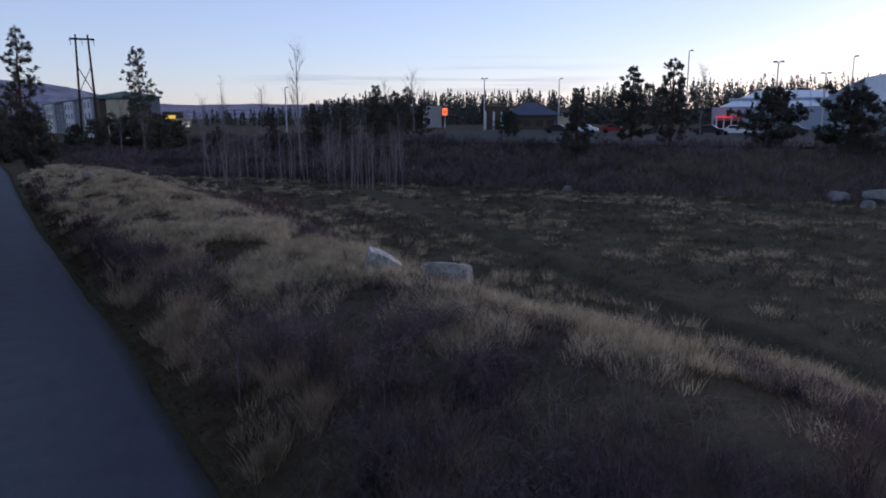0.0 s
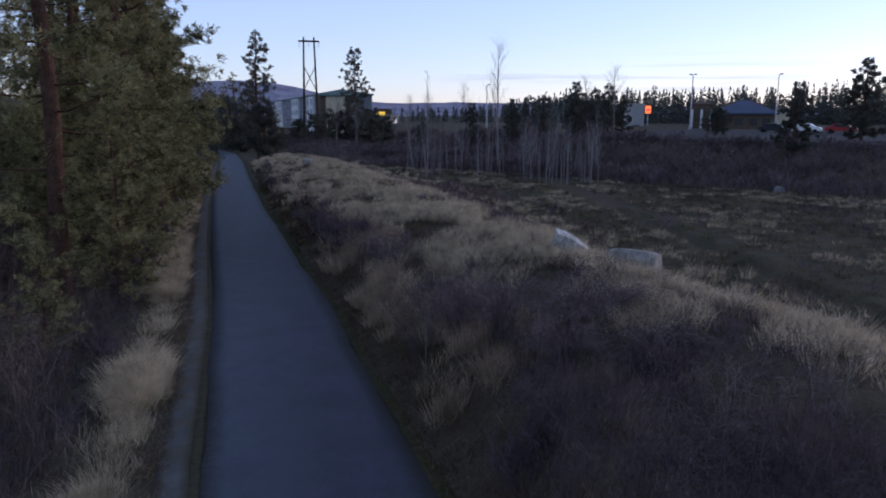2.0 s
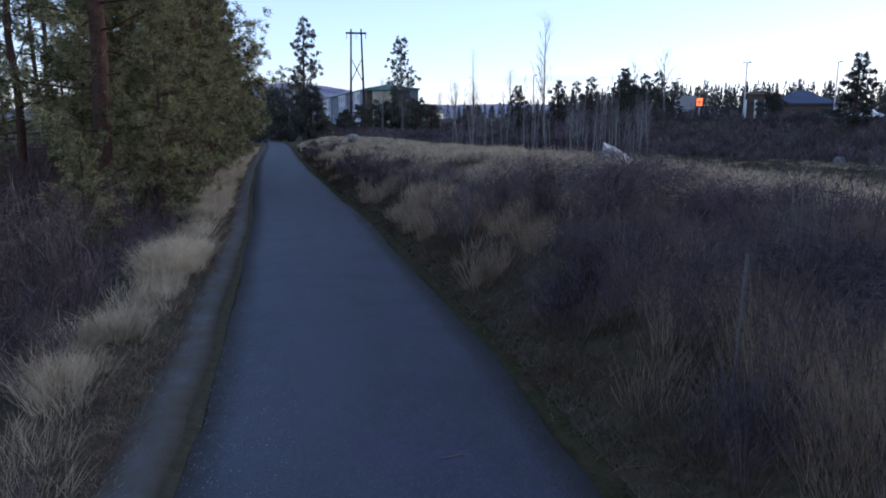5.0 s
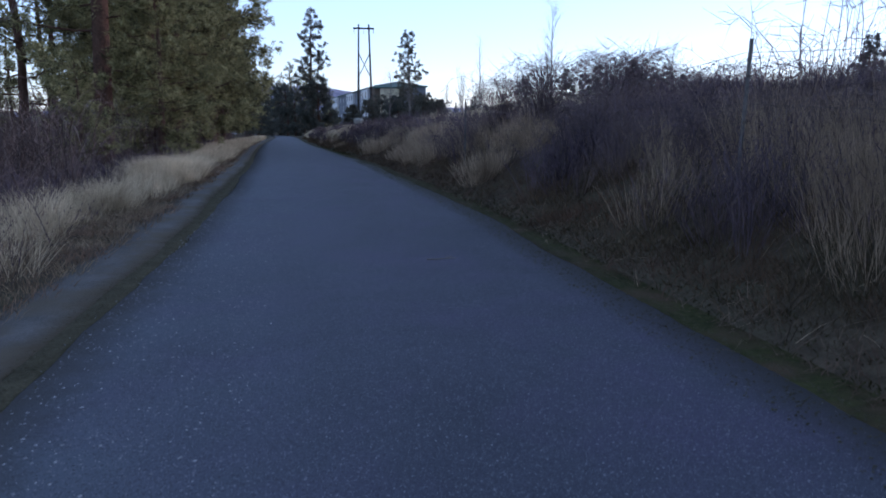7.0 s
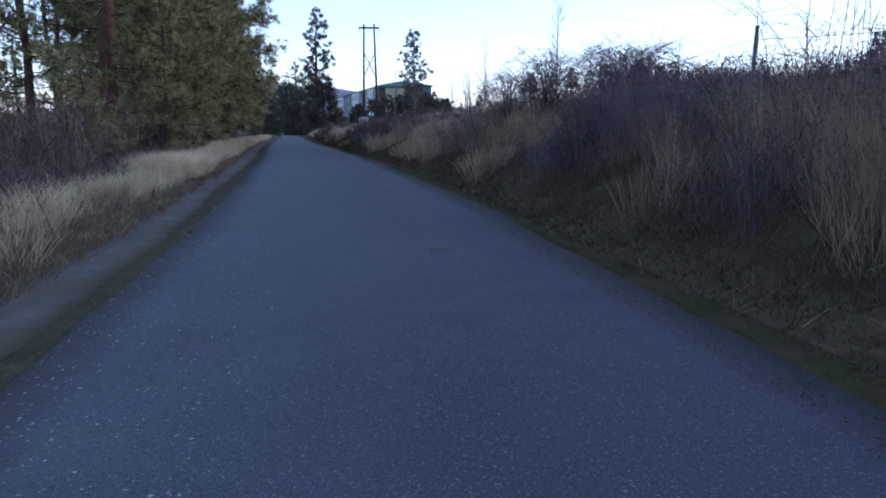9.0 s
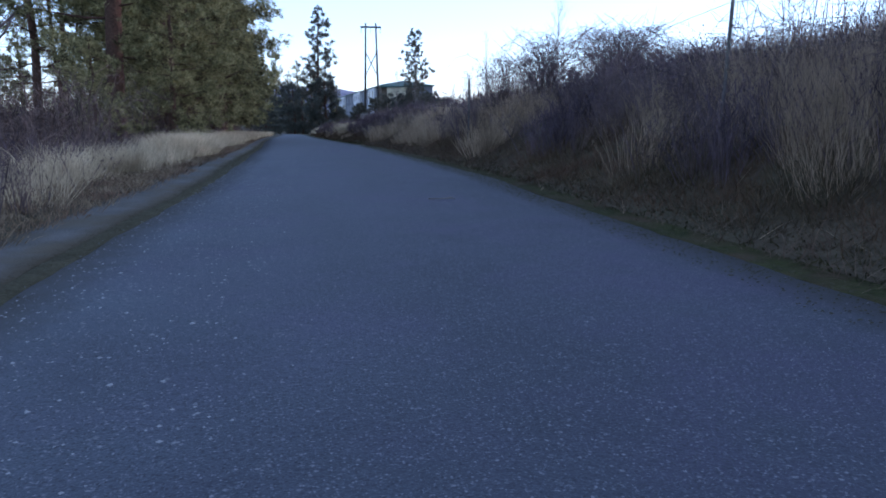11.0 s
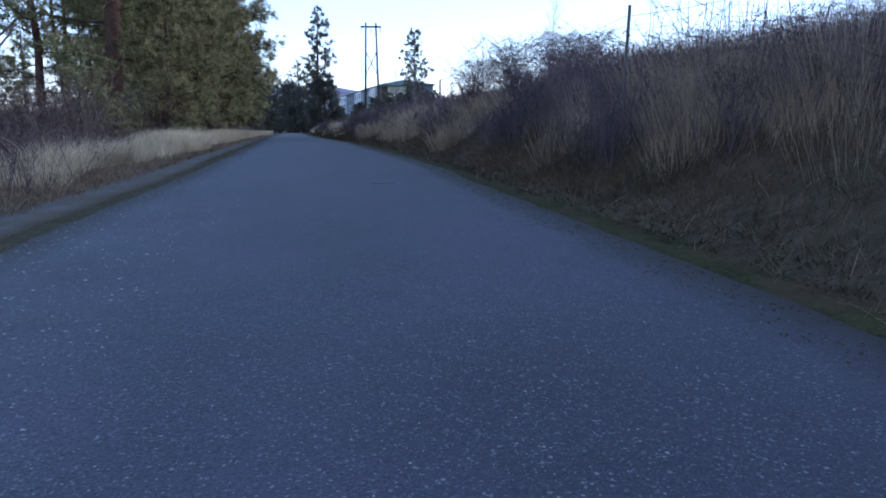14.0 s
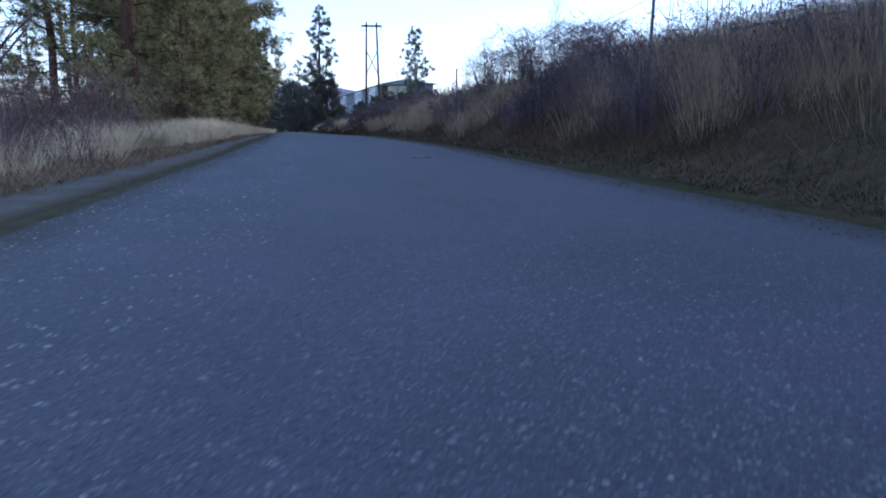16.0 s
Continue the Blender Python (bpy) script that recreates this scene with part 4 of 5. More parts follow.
def arena():
    e = thing("arena", "large pale blue-grey hall with white sloping roof", "building", m=pose(131.4, 110.5, 1.9, 0, 0, -55.3))
    part("wall", boxed(0, 62, 0, 30, 0, 5.2), "steel_wall", e)
    part("upper_wall", boxed(3, 30, 5, 29, 5.2, 7.2), "steel_wall", e)
    bm = bmesh.new()
    pts = [(1.5, 0.5, 5.3), (32, 0.5, 5.3), (32, 14, 9.0), (8.5, 14, 9.0), (1.5, 34, 5.3), (32, 34, 5.3), (32, 22, 9.0), (8.5, 22, 9.0)]
    v = [bm.verts.new(p) for p in pts]
    for f in ((0, 1, 2, 3), (3, 2, 6, 7), (7, 6, 5, 4), (0, 3, 7, 4), (1, 5, 6, 2), (0, 4, 5, 1)):
        bm.faces.new([v[k] for k in f])
    part("roof", bm, "white_metal", e, "white metal roof")
    for k in range(9):
        part("roof_rib", rod(bmesh.new(), (9 + 2.6 * k, 0.6, 5.42), (9 + 2.6 * k, 14, 9.08), 0.07, 0.07, 4), "steel_wall", e)
    bm = bmesh.new()
    n = 14
    ring = [[(29 + 34 * k / n, yy, 4.6 + 8.3 * math.sin(math.pi * (0.28 + 0.44 * k / n))) for k in range(n + 1)] for yy in (3, 40)]
    low = [[(x_, y_, 4.0) for x_, y_, z_ in r] for r in ring]
    va = [[bm.verts.new(p) for p in r] for r in (low[0], ring[0], ring[1], low[1])]
    for r in range(3):
        for k in range(n):
            bm.faces.new((va[r][k], va[r][k + 1], va[r + 1][k + 1], va[r + 1][k]))
    part("vault", bm, "white_metal", e, "pale vaulted roof")
    part("pier", boxed(22.5, 24.8, -0.8, 0, 0, 8.4), "steel_wall", e)
    canopy = part("canopy", boxed(1.0, 6.0, -3.5, 0, 2.9, 3.25), "red_sign", e, "red lit entrance canopy")
    bm = bmesh.new()
    for a in (3.2,):
        c = [bm.verts.new(p) for p in ((a - 0.9, -3.6, 3.25), (a + 0.9, -3.6, 3.25), (a, -3.6, 3.6))]
        d = [bm.verts.new((q.co.x, -3.3, q.co.z)) for q in c]
        bm.faces.new(c)
        bm.faces.new(d[::-1])
        for k in range(3):
            bm.faces.new((c[k], d[k], d[(k + 1) % 3], c[(k + 1) % 3]))
    part("pediment", bm, "red_sign", canopy)
    for x in (1.3, 2.8, 4.3, 5.7):
        part("column", rod(bmesh.new(), (x, -3.2, 0), (x, -3.2, 2.9), 0.15, 0.15, 8), "pale_render", e)
        part("door", boxed(x - 0.8, x + 0.8, -0.06, 0, 0, 2.3), "dark_glass", e)
    for x in (5.5, 17.5, 27.5):
        part("wall_lamp", rod(bmesh.new(), (x, 4.9, 6.2), (x, 4.7, 6.2), 0.35, 0.35, 12), "lamp_glow", e, "round white wall lamp")


arena()


def car(x, y, turn, paint, label):
    e = thing("car", label, "car", "cars in the lot", pose(x, y, float(land(x, y)) + 0.07, 0, 0, turn))
    prof = [(-2.2, 0.35), (-2.25, 0.75), (-2.1, 0.95), (-1.5, 1.0), (-1.0, 1.45), (0.6, 1.48), (1.25, 1.0), (2.1, 0.85), (2.25, 0.6), (2.2, 0.35)]
    bm = bmesh.new()
    a = [bm.verts.new((px_, -0.85, pz_)) for px_, pz_ in prof]
    b = [bm.verts.new((px_, 0.85, pz_)) for px_, pz_ in prof]
    bm.faces.new(a)
    bm.faces.new(b[::-1])
    for k in range(len(prof)):
        bm.faces.new((a[k], b[k], b[(k + 1) % len(prof)], a[(k + 1) % len(prof)]))
    body = part("body", bm, paint, e)
    part("side_window", boxed(-0.95, 0.6, -0.88, -0.84, 1.02, 1.38), "dark_glass", body)
    part("side_window", boxed(-0.95, 0.6, 0.84, 0.88, 1.02, 1.38), "dark_glass", body)
    for wx in (-1.4, 1.4):
        for wy in (-0.8, 0.8):
            part("wheel", rod(bmesh.new(), (wx, wy - 0.1, 0.33), (wx, wy + 0.1, 0.33), 0.33, 0.33, 12), "tyre", e)


for cx, cy, ct, cp, cl in ((90.5, 77.0, -60, "paint_dark", "dark parked saloon car in the lot"), (93.0, 74.2, -55, "paint_white", "white parked saloon car in the lot"),
                           (95.6, 71.3, -62, "paint_silver", "silver parked saloon car in the lot"), (97.0, 67.6, -58, "paint_dark", "dark parked saloon car in the lot"),
                           (97.5, 50.0, -75, "paint_white", "white parked saloon car in the lot"), (99.0, 46.5, -70, "paint_silver", "silver parked saloon car in the lot"),
                           (84.5, 98.5, -50, "paint_white", "white parked saloon car in the lot"), (81.0, 101.8, -48, "paint_dark", "dark parked saloon car in the lot"),
                           (88.0, 95.0, -52, "paint_red", "dull red parked saloon car in the lot")):
    car(cx, cy, ct, cp, cl)


def lamp_post(x, y, top, heads, label):
    z = float(land(x, y))
    e = thing("street_lamp", label, "street lamp", "lot lamps", pose(x, y, z, 0, 0, AZ(x, y)))
    h = top - z
    part("base", rod(bmesh.new(), (0, 0, -0.1), (0, 0, 0.6), 0.3, 0.3, 10), "concrete", e)
    part("pole", rod(bmesh.new(), (0, 0, 0.5), (0, 0, h), 0.14, 0.09, 8), "galvanised", e)
    for s in heads:
        arm = part("arm", rod(bmesh.new(), (0, 0, h - 0.08), (s * 0.5, 0, h), 0.05, 0.05, 6), "galvanised", e)
        part("lamp_head", boxed(min(s * 0.15, s * 0.75), max(s * 0.15, s * 0.75), -0.2, 0.2, h - 0.06, h + 0.16, 0.03), "galvanised", arm)


for lx, ly, lt, lh in ((71.8, 134.2, 10.2, (1,)), (82.6, 127.7, 13.0, (-1, 1)), (105.36, 94.84, 16.9, (1,)), (94.17, 68.73, 12.81, (-1, 1)),
                       (106.04, 68.95, 11.55, (-1, 1)), (129.4, 78.67, 15.61, (1,)), (101.25, 126.45, 13.3, (1,)), (47.5, 150.0, 11.5, (1,))):
    lamp_post(lx, ly, lt, lh, "tall grey steel lamp post in the lot")


def diner():
    e = thing("diner", "yellow-lit roadside building beyond the trees", "building", m=pose(44.2, 258.6, 1.6, 0, 0, -9.8))
    part("wall", boxed(-4.5, 4.5, 0, 9, 0, 3.6), "cream_render", e)
    part("upper_wall", boxed(-4.5, 1.5, 0, 9, 3.6, 5.8), "brown_render", e)
    part("sign_band", boxed(-3.4, -0.4, -0.3, 0, 3.5, 4.7), "yellow_sign", e, "yellow glowing sign band")
    for x in (1.4, 3.2):
        part("shop_window", boxed(x - 0.6, x + 0.6, -0.06, 0, 0.6, 2.4), "lamp_glow", e)


diner()

# ---------------------------------------------------------------- trees
near_pines = [pine_meshes(20 + k, h, b, r, 58, 92, 9, 0.25, 0.021, tr) for k, (h, b, r, tr) in enumerate(((14, 0.10, 3.7, 0.22), (17, 0.10, 4.1, 0.30), (11, 0.11, 3.4, 0.18)))]
near_pines += [pine_meshes(30 + k, h, b, r, 64, 44, 9, 0.32, 0.03, tr) for k, (h, b, r, tr) in enumerate(((15, 0.08, 4.0, 0.24), (17, 0.10, 4.3, 0.3)))]
LEFT = [(-6.5, 28.0, 2, 0.7), (-4.45, 17.8, 2, 0.25), (-3.75, 22.4, 2, 0.5), (-4.6, 26.3, 2, 0.75),
        (-4.5, 32.5, 2, 1.0), (-5.0, 42.5, 2, 1.0), (-5.6, 50.0, 2, 0.9),
        (-4.75, 29.0, 1, 0.88), (-6.6, 31.0, 0, 0.95), (-7.0, 34.5, 0, 1.05), (-4.5, 37.0, 1, 0.95), (-6.0, 45.5, 0, 1.0),
        (-6.3, 55.0, 4, 0.9), (-7.0, 65.0, 3, 1.0), (-8.4, 76.0, 4, 0.85),
        (-10.5, 88.0, 3, 0.95), (-13.0, 100.0, 4, 0.9), (-14.0, 116.0, 3, 1.0),
        (-5.5, 178.0, 4, 1.0), (-1.0, 160.0, 3, 1.0), (-11.0, 184.0, 3, 1.0), (-13.5, 150.0, 4, 1.0),
        (-8.5, 49.5, 3, 1.0), (-9.3, 58.5, 4, 0.9), (-10.0, 69.0, 3, 1.0), (-9.8, 140.0, 3, 0.8), (2.6, 120.0, 3, 0.5), (-7.5, 172.0, 3, 0.9),
        (-2.8, 186.0, 4, 0.9)]
first = {}
for k, (tx, ty, kind, size) in enumerate(LEFT):
    lab = "tall dense pine with low boughs beside the trail" if kind != 2 else "young dense pine with boughs near the ground"
    if kind not in first:
        first[kind] = make_tree("pine_tree", near_pines[kind], lab, "tree", "pines along the trail", foot(tx, ty, 57 * k))
        first[kind].scale = (size,) * 3
    else:
        set_copy(first[kind], tx, ty, 57 * k, size)

big = make_tree("ponderosa_pine", pine_meshes(41, 21, 0.08, 3.2, 76, 60, 10, 0.26, 0.018, 0.24, rise=0.2), "tall pine with a thick reddish-brown bare trunk", "tree", "pines along the trail", foot(-5.5, 23.5, 30))
open_pine = make_tree("sparse_pine", pine_meshes(43, 16, 0.10, 4.0, 50, 38, 10, 0.26, 0.02, 0.14, sparse=0.2), "open-crowned pine with dark bare limbs", "tree", "pines along the trail", foot(-9.4, 28.5, 75))
for tx, ty, turn, size in ((-8.6, 38.0, 200, 0.95), (-13.2, 43.0, 20, 1.0), (-10.2, 45.0, 110, 1.0), (-15.5, 49.0, 140, 1.05), (-18.5, 46.0, 250, 1.0), (-20.5, 40.0, 80, 0.95), (-24.0, 52.0, 170, 1.1)):
    set_copy(open_pine, tx, ty, turn, size)
for tx, ty, size in ((-12.0, 52.0, 0.55), (-16.5, 56.0, 0.6), (-21.0, 58.0, 0.6), (-26.0, 56.0, 0.6), (-31.0, 60.0, 0.7)):
    set_copy(first[3], tx, ty, 31 * ty, size, label="small dense pine far back among the trees")
dead = make_tree("bare_pine", bare_meshes(77, 12, 0.16, 4.6, 22, 2, "thicket", start=0.12, flare=1.1), "leafless grey tree with arching limbs", "tree", "", foot(-10.2, 24.5, 60))

far_pines = [pine_meshes(60 + k, h, b, r, 54, 48, 13, 0.27, 0.042, 0.18, "far_needles", profile=p) for k, (h, b, r, p) in enumerate(((8.5, 0.06, 2.9, 0.75), (9.5, 0.05, 3.5, 0.85), (5.0, 0.14, 2.9, 0.42)))]
FAR = [(44.5, 54.0, 0, 0.72), (60.0, 62.7, 0, 1.0), (59.3, 56.2, 1, 0.93), (58.9, 44.1, 2, 1.0), (59.0, 36.5, 2, 1.0), (49.5, 109.5, 0, 0.95), (51.8, 107.0, 1, 0.75),
       (58.8, 116.2, 1, 0.86), (62.5, 90.5, 2, 0.7), (39.5, 104.0, 1, 0.6), (57.0, 107.5, 0, 0.7), (15.6, 139.0, 2, 1.1),
       (20.2, 139.0, 2, 1.15), (2.5, 128.0, 2, 0.8), (46.0, 98.0, 2, 0.9), (20.9, 94.7, 0, 0.46),
       (25.7, 87.3, 0, 0.6), (28.9, 82.0, 0, 0.58), (31.6, 78.8, 1, 0.52), (34.1, 75.6, 0, 0.6)]
first = {}
for k, (tx, ty, kind, size) in enumerate(FAR):
    lab = ("dark full conifer on the embankment", "dark pointed conifer on the embankment", "low round dark pine on the embankment")[kind]
    if kind not in first:
        first[kind] = make_tree("conifer", far_pines[kind], lab, "tree", "conifers by the road", foot(tx, ty, 80 * k))
        first[kind].scale = (size,) * 3
    else:
        set_copy(first[kind], tx, ty, 80 * k, size)

make_tree("slender_pine", pine_meshes(81, 17.2, 0.08, 3.2, 120, 40, 10, 0.3, 0.034, 0.25, "thin_leaves", sparse=0.1, profile=0.62), "tall open-crowned pine, dense only low down", "tree", "", foot(-0.2, 104.0, 10))
make_tree("undergrowth_pine", pine_meshes(82, 7.0, 0.05, 2.4, 50, 26, 14, 0.5, 0.03, 0.2, "far_needles", profile=0.4), "dark bushy pine at the foot of the tall one", "tree", "", foot(0.6, 101.0, 50))
make_tree("undergrowth_pine", pine_meshes(83, 7.0, 0.05, 3.4, 50, 26, 14, 0.5, 0.03, 0.2, "far_needles", profile=0.4), "dark bushy pine closing the trail's end", "tree", "", foot(-9.5, 128.0, 50))
for tx, ty, size in ((-5.4, 149.0, 1.25), (-3.6, 140.0, 1.0), (-7.2, 160.0, 1.4), (-10.0, 168.0, 1.5), (-12.5, 150.0, 1.2)):
    make_tree("undergrowth_pine", pine_meshes(int(85 + ty), 8.0 * size, 0.03, 3.0 * size, 46, 26, 12, 0.6, 0.05, 0.2, "far_needles", profile=0.6), "dark bushy pine closing the trail's end", "tree", "", foot(tx, ty, 50))
make_tree("open_tree", pine_meshes(84, 16.5, 0.16, 3.3, 120, 40, 10, 0.28, 0.034, 0.2, "thin_leaves", "grey_bark", sparse=0.08, profile=0.5, rise=0.55), "tall thin tree with sparse brown-green leaves", "tree", "", foot(16.8, 131.0, 10))
for tx, ty, size in ((10.6, 146.0, 0.85), (13.6, 150.0, 1.0), (19.0, 128.0, 0.8), (22.5, 133.0, 0.75), (7.6, 150.0, 0.7)):
    make_tree("undergrowth_pine", pine_meshes(int(300 + 7 * tx), 6.0 * size, 0.03, 3.2 * size, 40, 26, 10, 0.5, 0.06, 0.15, "thin_leaves", profile=0.45), "round brown-green bush below the hotel", "tree", "", foot(tx, ty, 50))
make_tree("birch", bare_meshes(90, 12.2, 0.12, 3.8, 32, 2, "pale_bark", flare=0.58, start=0.3), "tall leafless pale-barked birch", "tree", "", foot(22.5, 68.0, 10))
make_tree("bare_tree", bare_meshes(91, 10.0, 0.10, 1.6, 22, 2, "grey_bark"), "slender leafless grey tree", "tree", "bare trees", foot(16.8, 73.5, 10))
wide = make_tree("bare_tree", bare_meshes(92, 9.5, 0.14, 4.6, 28, 2, "grey_bark", flare=0.6), "broad leafless grey tree behind conifers", "tree", "bare trees", foot(51.0, 99.0, 10))
set_copy(wide, 76.0, 66.5, 70, 0.95)
set_copy(wide, 47.0, 101.0, 130, 0.85)
for tx, ty, turn, size in ((12.0, 118.0, 200, 0.9), (14.5, 112.0, 20, 0.7), (24.0, 118.0, 95, 0.8), (28.0, 122.0, 160, 0.75), (31.0, 110.0, 250, 0.8), (20.0, 110.0, 300, 0.65)):
    set_copy(wide, tx, ty, turn, size)

aspens = [bare_meshes(100 + k, h, 0.044, 1.5, 14, 2, "pale_bark", lean=ln, start=0.35) for k, (h, ln) in enumerate(((5.6, 0.04), (4.6, -0.13), (6.2, 0.12), (3.8, 0.0)))]
rng = np.random.RandomState(12)
first = {}
for k in range(104):
    a = radians(rng.uniform(11.5, 27) if k % 3 else rng.uniform(21, 27))
    dist = rng.uniform(55, 67) + (29 - math.degrees(a)) * 0.35
    kind = k % 4
    tx, ty = dist * math.sin(a), 2.3 + dist * math.cos(a)
    if kind not in first:
        first[kind] = make_tree("aspen", aspens[kind], "thin pale leafless aspen in a thicket", "tree", "aspen thicket", foot(tx, ty, 40 * k))
    else:
        set_copy(first[kind], tx, ty, 40 * k, rng.uniform(0.55, 1.18))

# the far wood, one dark jagged belt
rng = np.random.RandomState(15)
fv, ft, fn = [], [], 0
for k in range(1000):
    a = radians(rng.uniform(10, 72))
    dist = rng.uniform(270, 340)
    if math.degrees(a) < 19 and rng.rand() < 0.6:
        continue
    h = rng.uniform(8.5, 12.5) * (0.5 + 0.6 * smooth(15, 26, math.degrees(a)) + 0.3 * smooth(38, 50, math.degrees(a)))
    x, y = dist * math.sin(a), dist * math.cos(a)
    n = 66
    f = rng.rand(n) ** 0.8
    r = (1 - f) ** 0.9 * h * 0.15 * rng.uniform(0.5, 1.2, n) + 0.1
    b = rng.uniform(0, 6.283, n)
    p = np.stack([x + r * np.cos(b) * 0.5, y + r * np.sin(b) * 0.5, 2.2 + f * h], -1)
    d = np.stack([np.cos(b) * r, np.sin(b) * r, -0.25 * r], -1)
    s = np.stack([-np.sin(b), np.cos(b), 0 * b], -1) * (0.2 + 0.22 * r)[:, None]
    fv.append(np.stack([p + np.array([0, 0, 0.6]), p + d - s, p + d + s], 1).reshape(-1, 3))
    ft.append(np.arange(n)[:, None] * 3 + np.array([[0, 1, 2]]) + fn)
    fn += n * 3
tagged(link("far_wood", arrays("far_wood", np.concatenate(fv), None, np.concatenate(ft)), "far_needles"), "dark jagged belt of distant conifers", "wood", kind="stuff")


# ---------------------------------------------------------------- boulders, posts, wire
def boulder(x, y, z, sx, sy, sz, turn, tilt, seed, label, group="boulders on the bank"):
    bm = bmesh.new()
    bmesh.ops.create_icosphere(bm, subdivisions=4, radius=1.0)
    rnd = random.Random(seed)
    planes = [(Vector((rnd.gauss(0, 1), rnd.gauss(0, 1), rnd.gauss(0, 1))).normalized(), rnd.uniform(0.55, 0.85)) for _ in range(11)]
    for v in bm.verts:
        for nrm, off in planes:
            over = v.co.dot(nrm) - off
            if over > 0:
                v.co -= nrm * over * 0.93
        v.co *= 1 + 0.05 * noise.noise(v.co * 2.2 + Vector((seed, 0, 0))) + 0.02 * noise.noise(v.co * 7)
        v.co = Vector((v.co.x * sx, v.co.y * sy, v.co.z * sz))
    ob = part("boulder", bm, "boulder", smooth=False)
    ob.matrix_basis = pose(x, y, z, tilt, 0, turn)
    return tagged(ob, label, "boulder", group)


def rock_slab():
    """A tilted wedge of pale rock with a sharp upper edge."""
    bm = bmesh.new()
    for p in ((-0.46, -0.20, 0.50), (-0.20, -0.24, 0.40), (0.10, -0.26, 0.24), (0.44, -0.22, 0.04), (-0.42, 0.02, 0.62), (-0.10, 0.10, 0.50), (0.26, 0.06, 0.28), (0.56, 0.05, 0.06),
              (-0.50, -0.06, -0.35), (0.50, -0.10, -0.35), (-0.45, 0.5, -0.3), (0.6, 0.5, -0.3), (-0.2, 0.45, 0.25)):
        bm.verts.new(p)
    bmesh.ops.convex_hull(bm, input=bm.verts)
    bmesh.ops.subdivide_edges(bm, edges=bm.edges[:], cuts=5, use_grid_fill=True)
    for v in bm.verts:
        v.co += v.co.normalized() * (0.035 * noise.noise(v.co * 3.0) + 0.018 * noise.noise(v.co * 9.0))
    ob = part("boulder", bm, "pale_rock")
    ob.matrix_basis = pose(8.02, 18.9, 1.43)
    tagged(ob, "tilted pale slab of rock in the grass", "boulder", "boulders on the bank")


rock_slab()
boulder(9.85, 18.8, 0.95, 1.0, 0.8, 0.64, 25, 0, 8, "large rounded grey boulder half sunk in grass")
boulder(4.0, 64.5, 0.95, 0.6, 0.5, 0.45, 10, 0, 5, "small pale boulder on the bank")
boulder(7.6, 35.0, 1.0, 0.4, 0.35, 0.3, 40, 0, 6, "small grey stone in the grass")
for k, (bx, by, s) in enumerate(((46.5, 30.0, 1.0), (48.0, 28.0, 1.3), (45.0, 27.0, 0.6), (36.0, 45.0, 0.5))):
    boulder(bx, by, float(land(bx, by)) + 0.3 * s, s, s * 0.8, s * 0.7, 50 * k, 0, 30 + k, "grey boulder at the foot of the embankment", "embankment boulders").data.materials[0] = MAT["lichen_rock"]


def fence_post(x, y, top, lean_x, lean_y, r, label):
    z = float(land(x, y)) - 0.15
    e = thing("fence_post", label, "fence post", "fence along the bank", pose(x, y, z))
    h = top - z
    bm = bmesh.new()
    rod(bm, (0, 0, 0), (lean_x * h, lean_y * h, h), r * 1.05, r, 8)
    for f in bm.faces:
        if len(f.verts) > 4:
            f.smooth = False
    part("post", bm, "weathered_wood", e)
    for k in (0.55, 0.8):
        part("staple", boxed(lean_x * h * k - r * 1.3, lean_x * h * k + r * 1.3, lean_y * h * k - r * 1.15, lean_y * h * k - r * 0.9, h * k - 0.01, h * k + 0.01), "wire", e)


POSTS = [(3.51, 6.67, 1.62, 0.028, -0.005), (2.96, 14.03, 1.36, 0.01, 0.0), (4.15, -0.6, 1.6, 0.01, 0.0)]
for px_, py_, pt_, a, b in POSTS:
    fence_post(px_, py_, pt_, a, b, 0.015, "thin weathered grey fence post on the bank")


def strand(z_off, seed):
    rnd = random.Random(seed)
    c = bpy.data.curves.new("wire", "CURVE")
    c.dimensions, c.bevel_depth, c.bevel_resolution = "3D", 0.0022, 0
    pts = []
    order = [POSTS[2], POSTS[0], POSTS[1]]
    for a, b in zip(order, order[1:]):
        for k in range(8):
            s = k / 8
            pts.append((a[0] * (1 - s) + b[0] * s, a[1] * (1 - s) + b[1] * s, (a[2] * (1 - s) + b[2] * s) - z_off - 0.18 * s * (1 - s) * 4 * 0.6 + rnd.gauss(0, 0.008)))
    sp = c.splines.new("POLY")
    sp.points.add(len(pts) - 1)
    for q, co in zip(sp.points, pts):
        q.co = (*co, 1)
    c.materials.append(MAT["wire"])
    tagged(new("fence_wire", c), "thin slack rusty wire strung between fence posts", "wire", "fence along the bank")


strand(0.10, 1)
strand(0.45, 2)


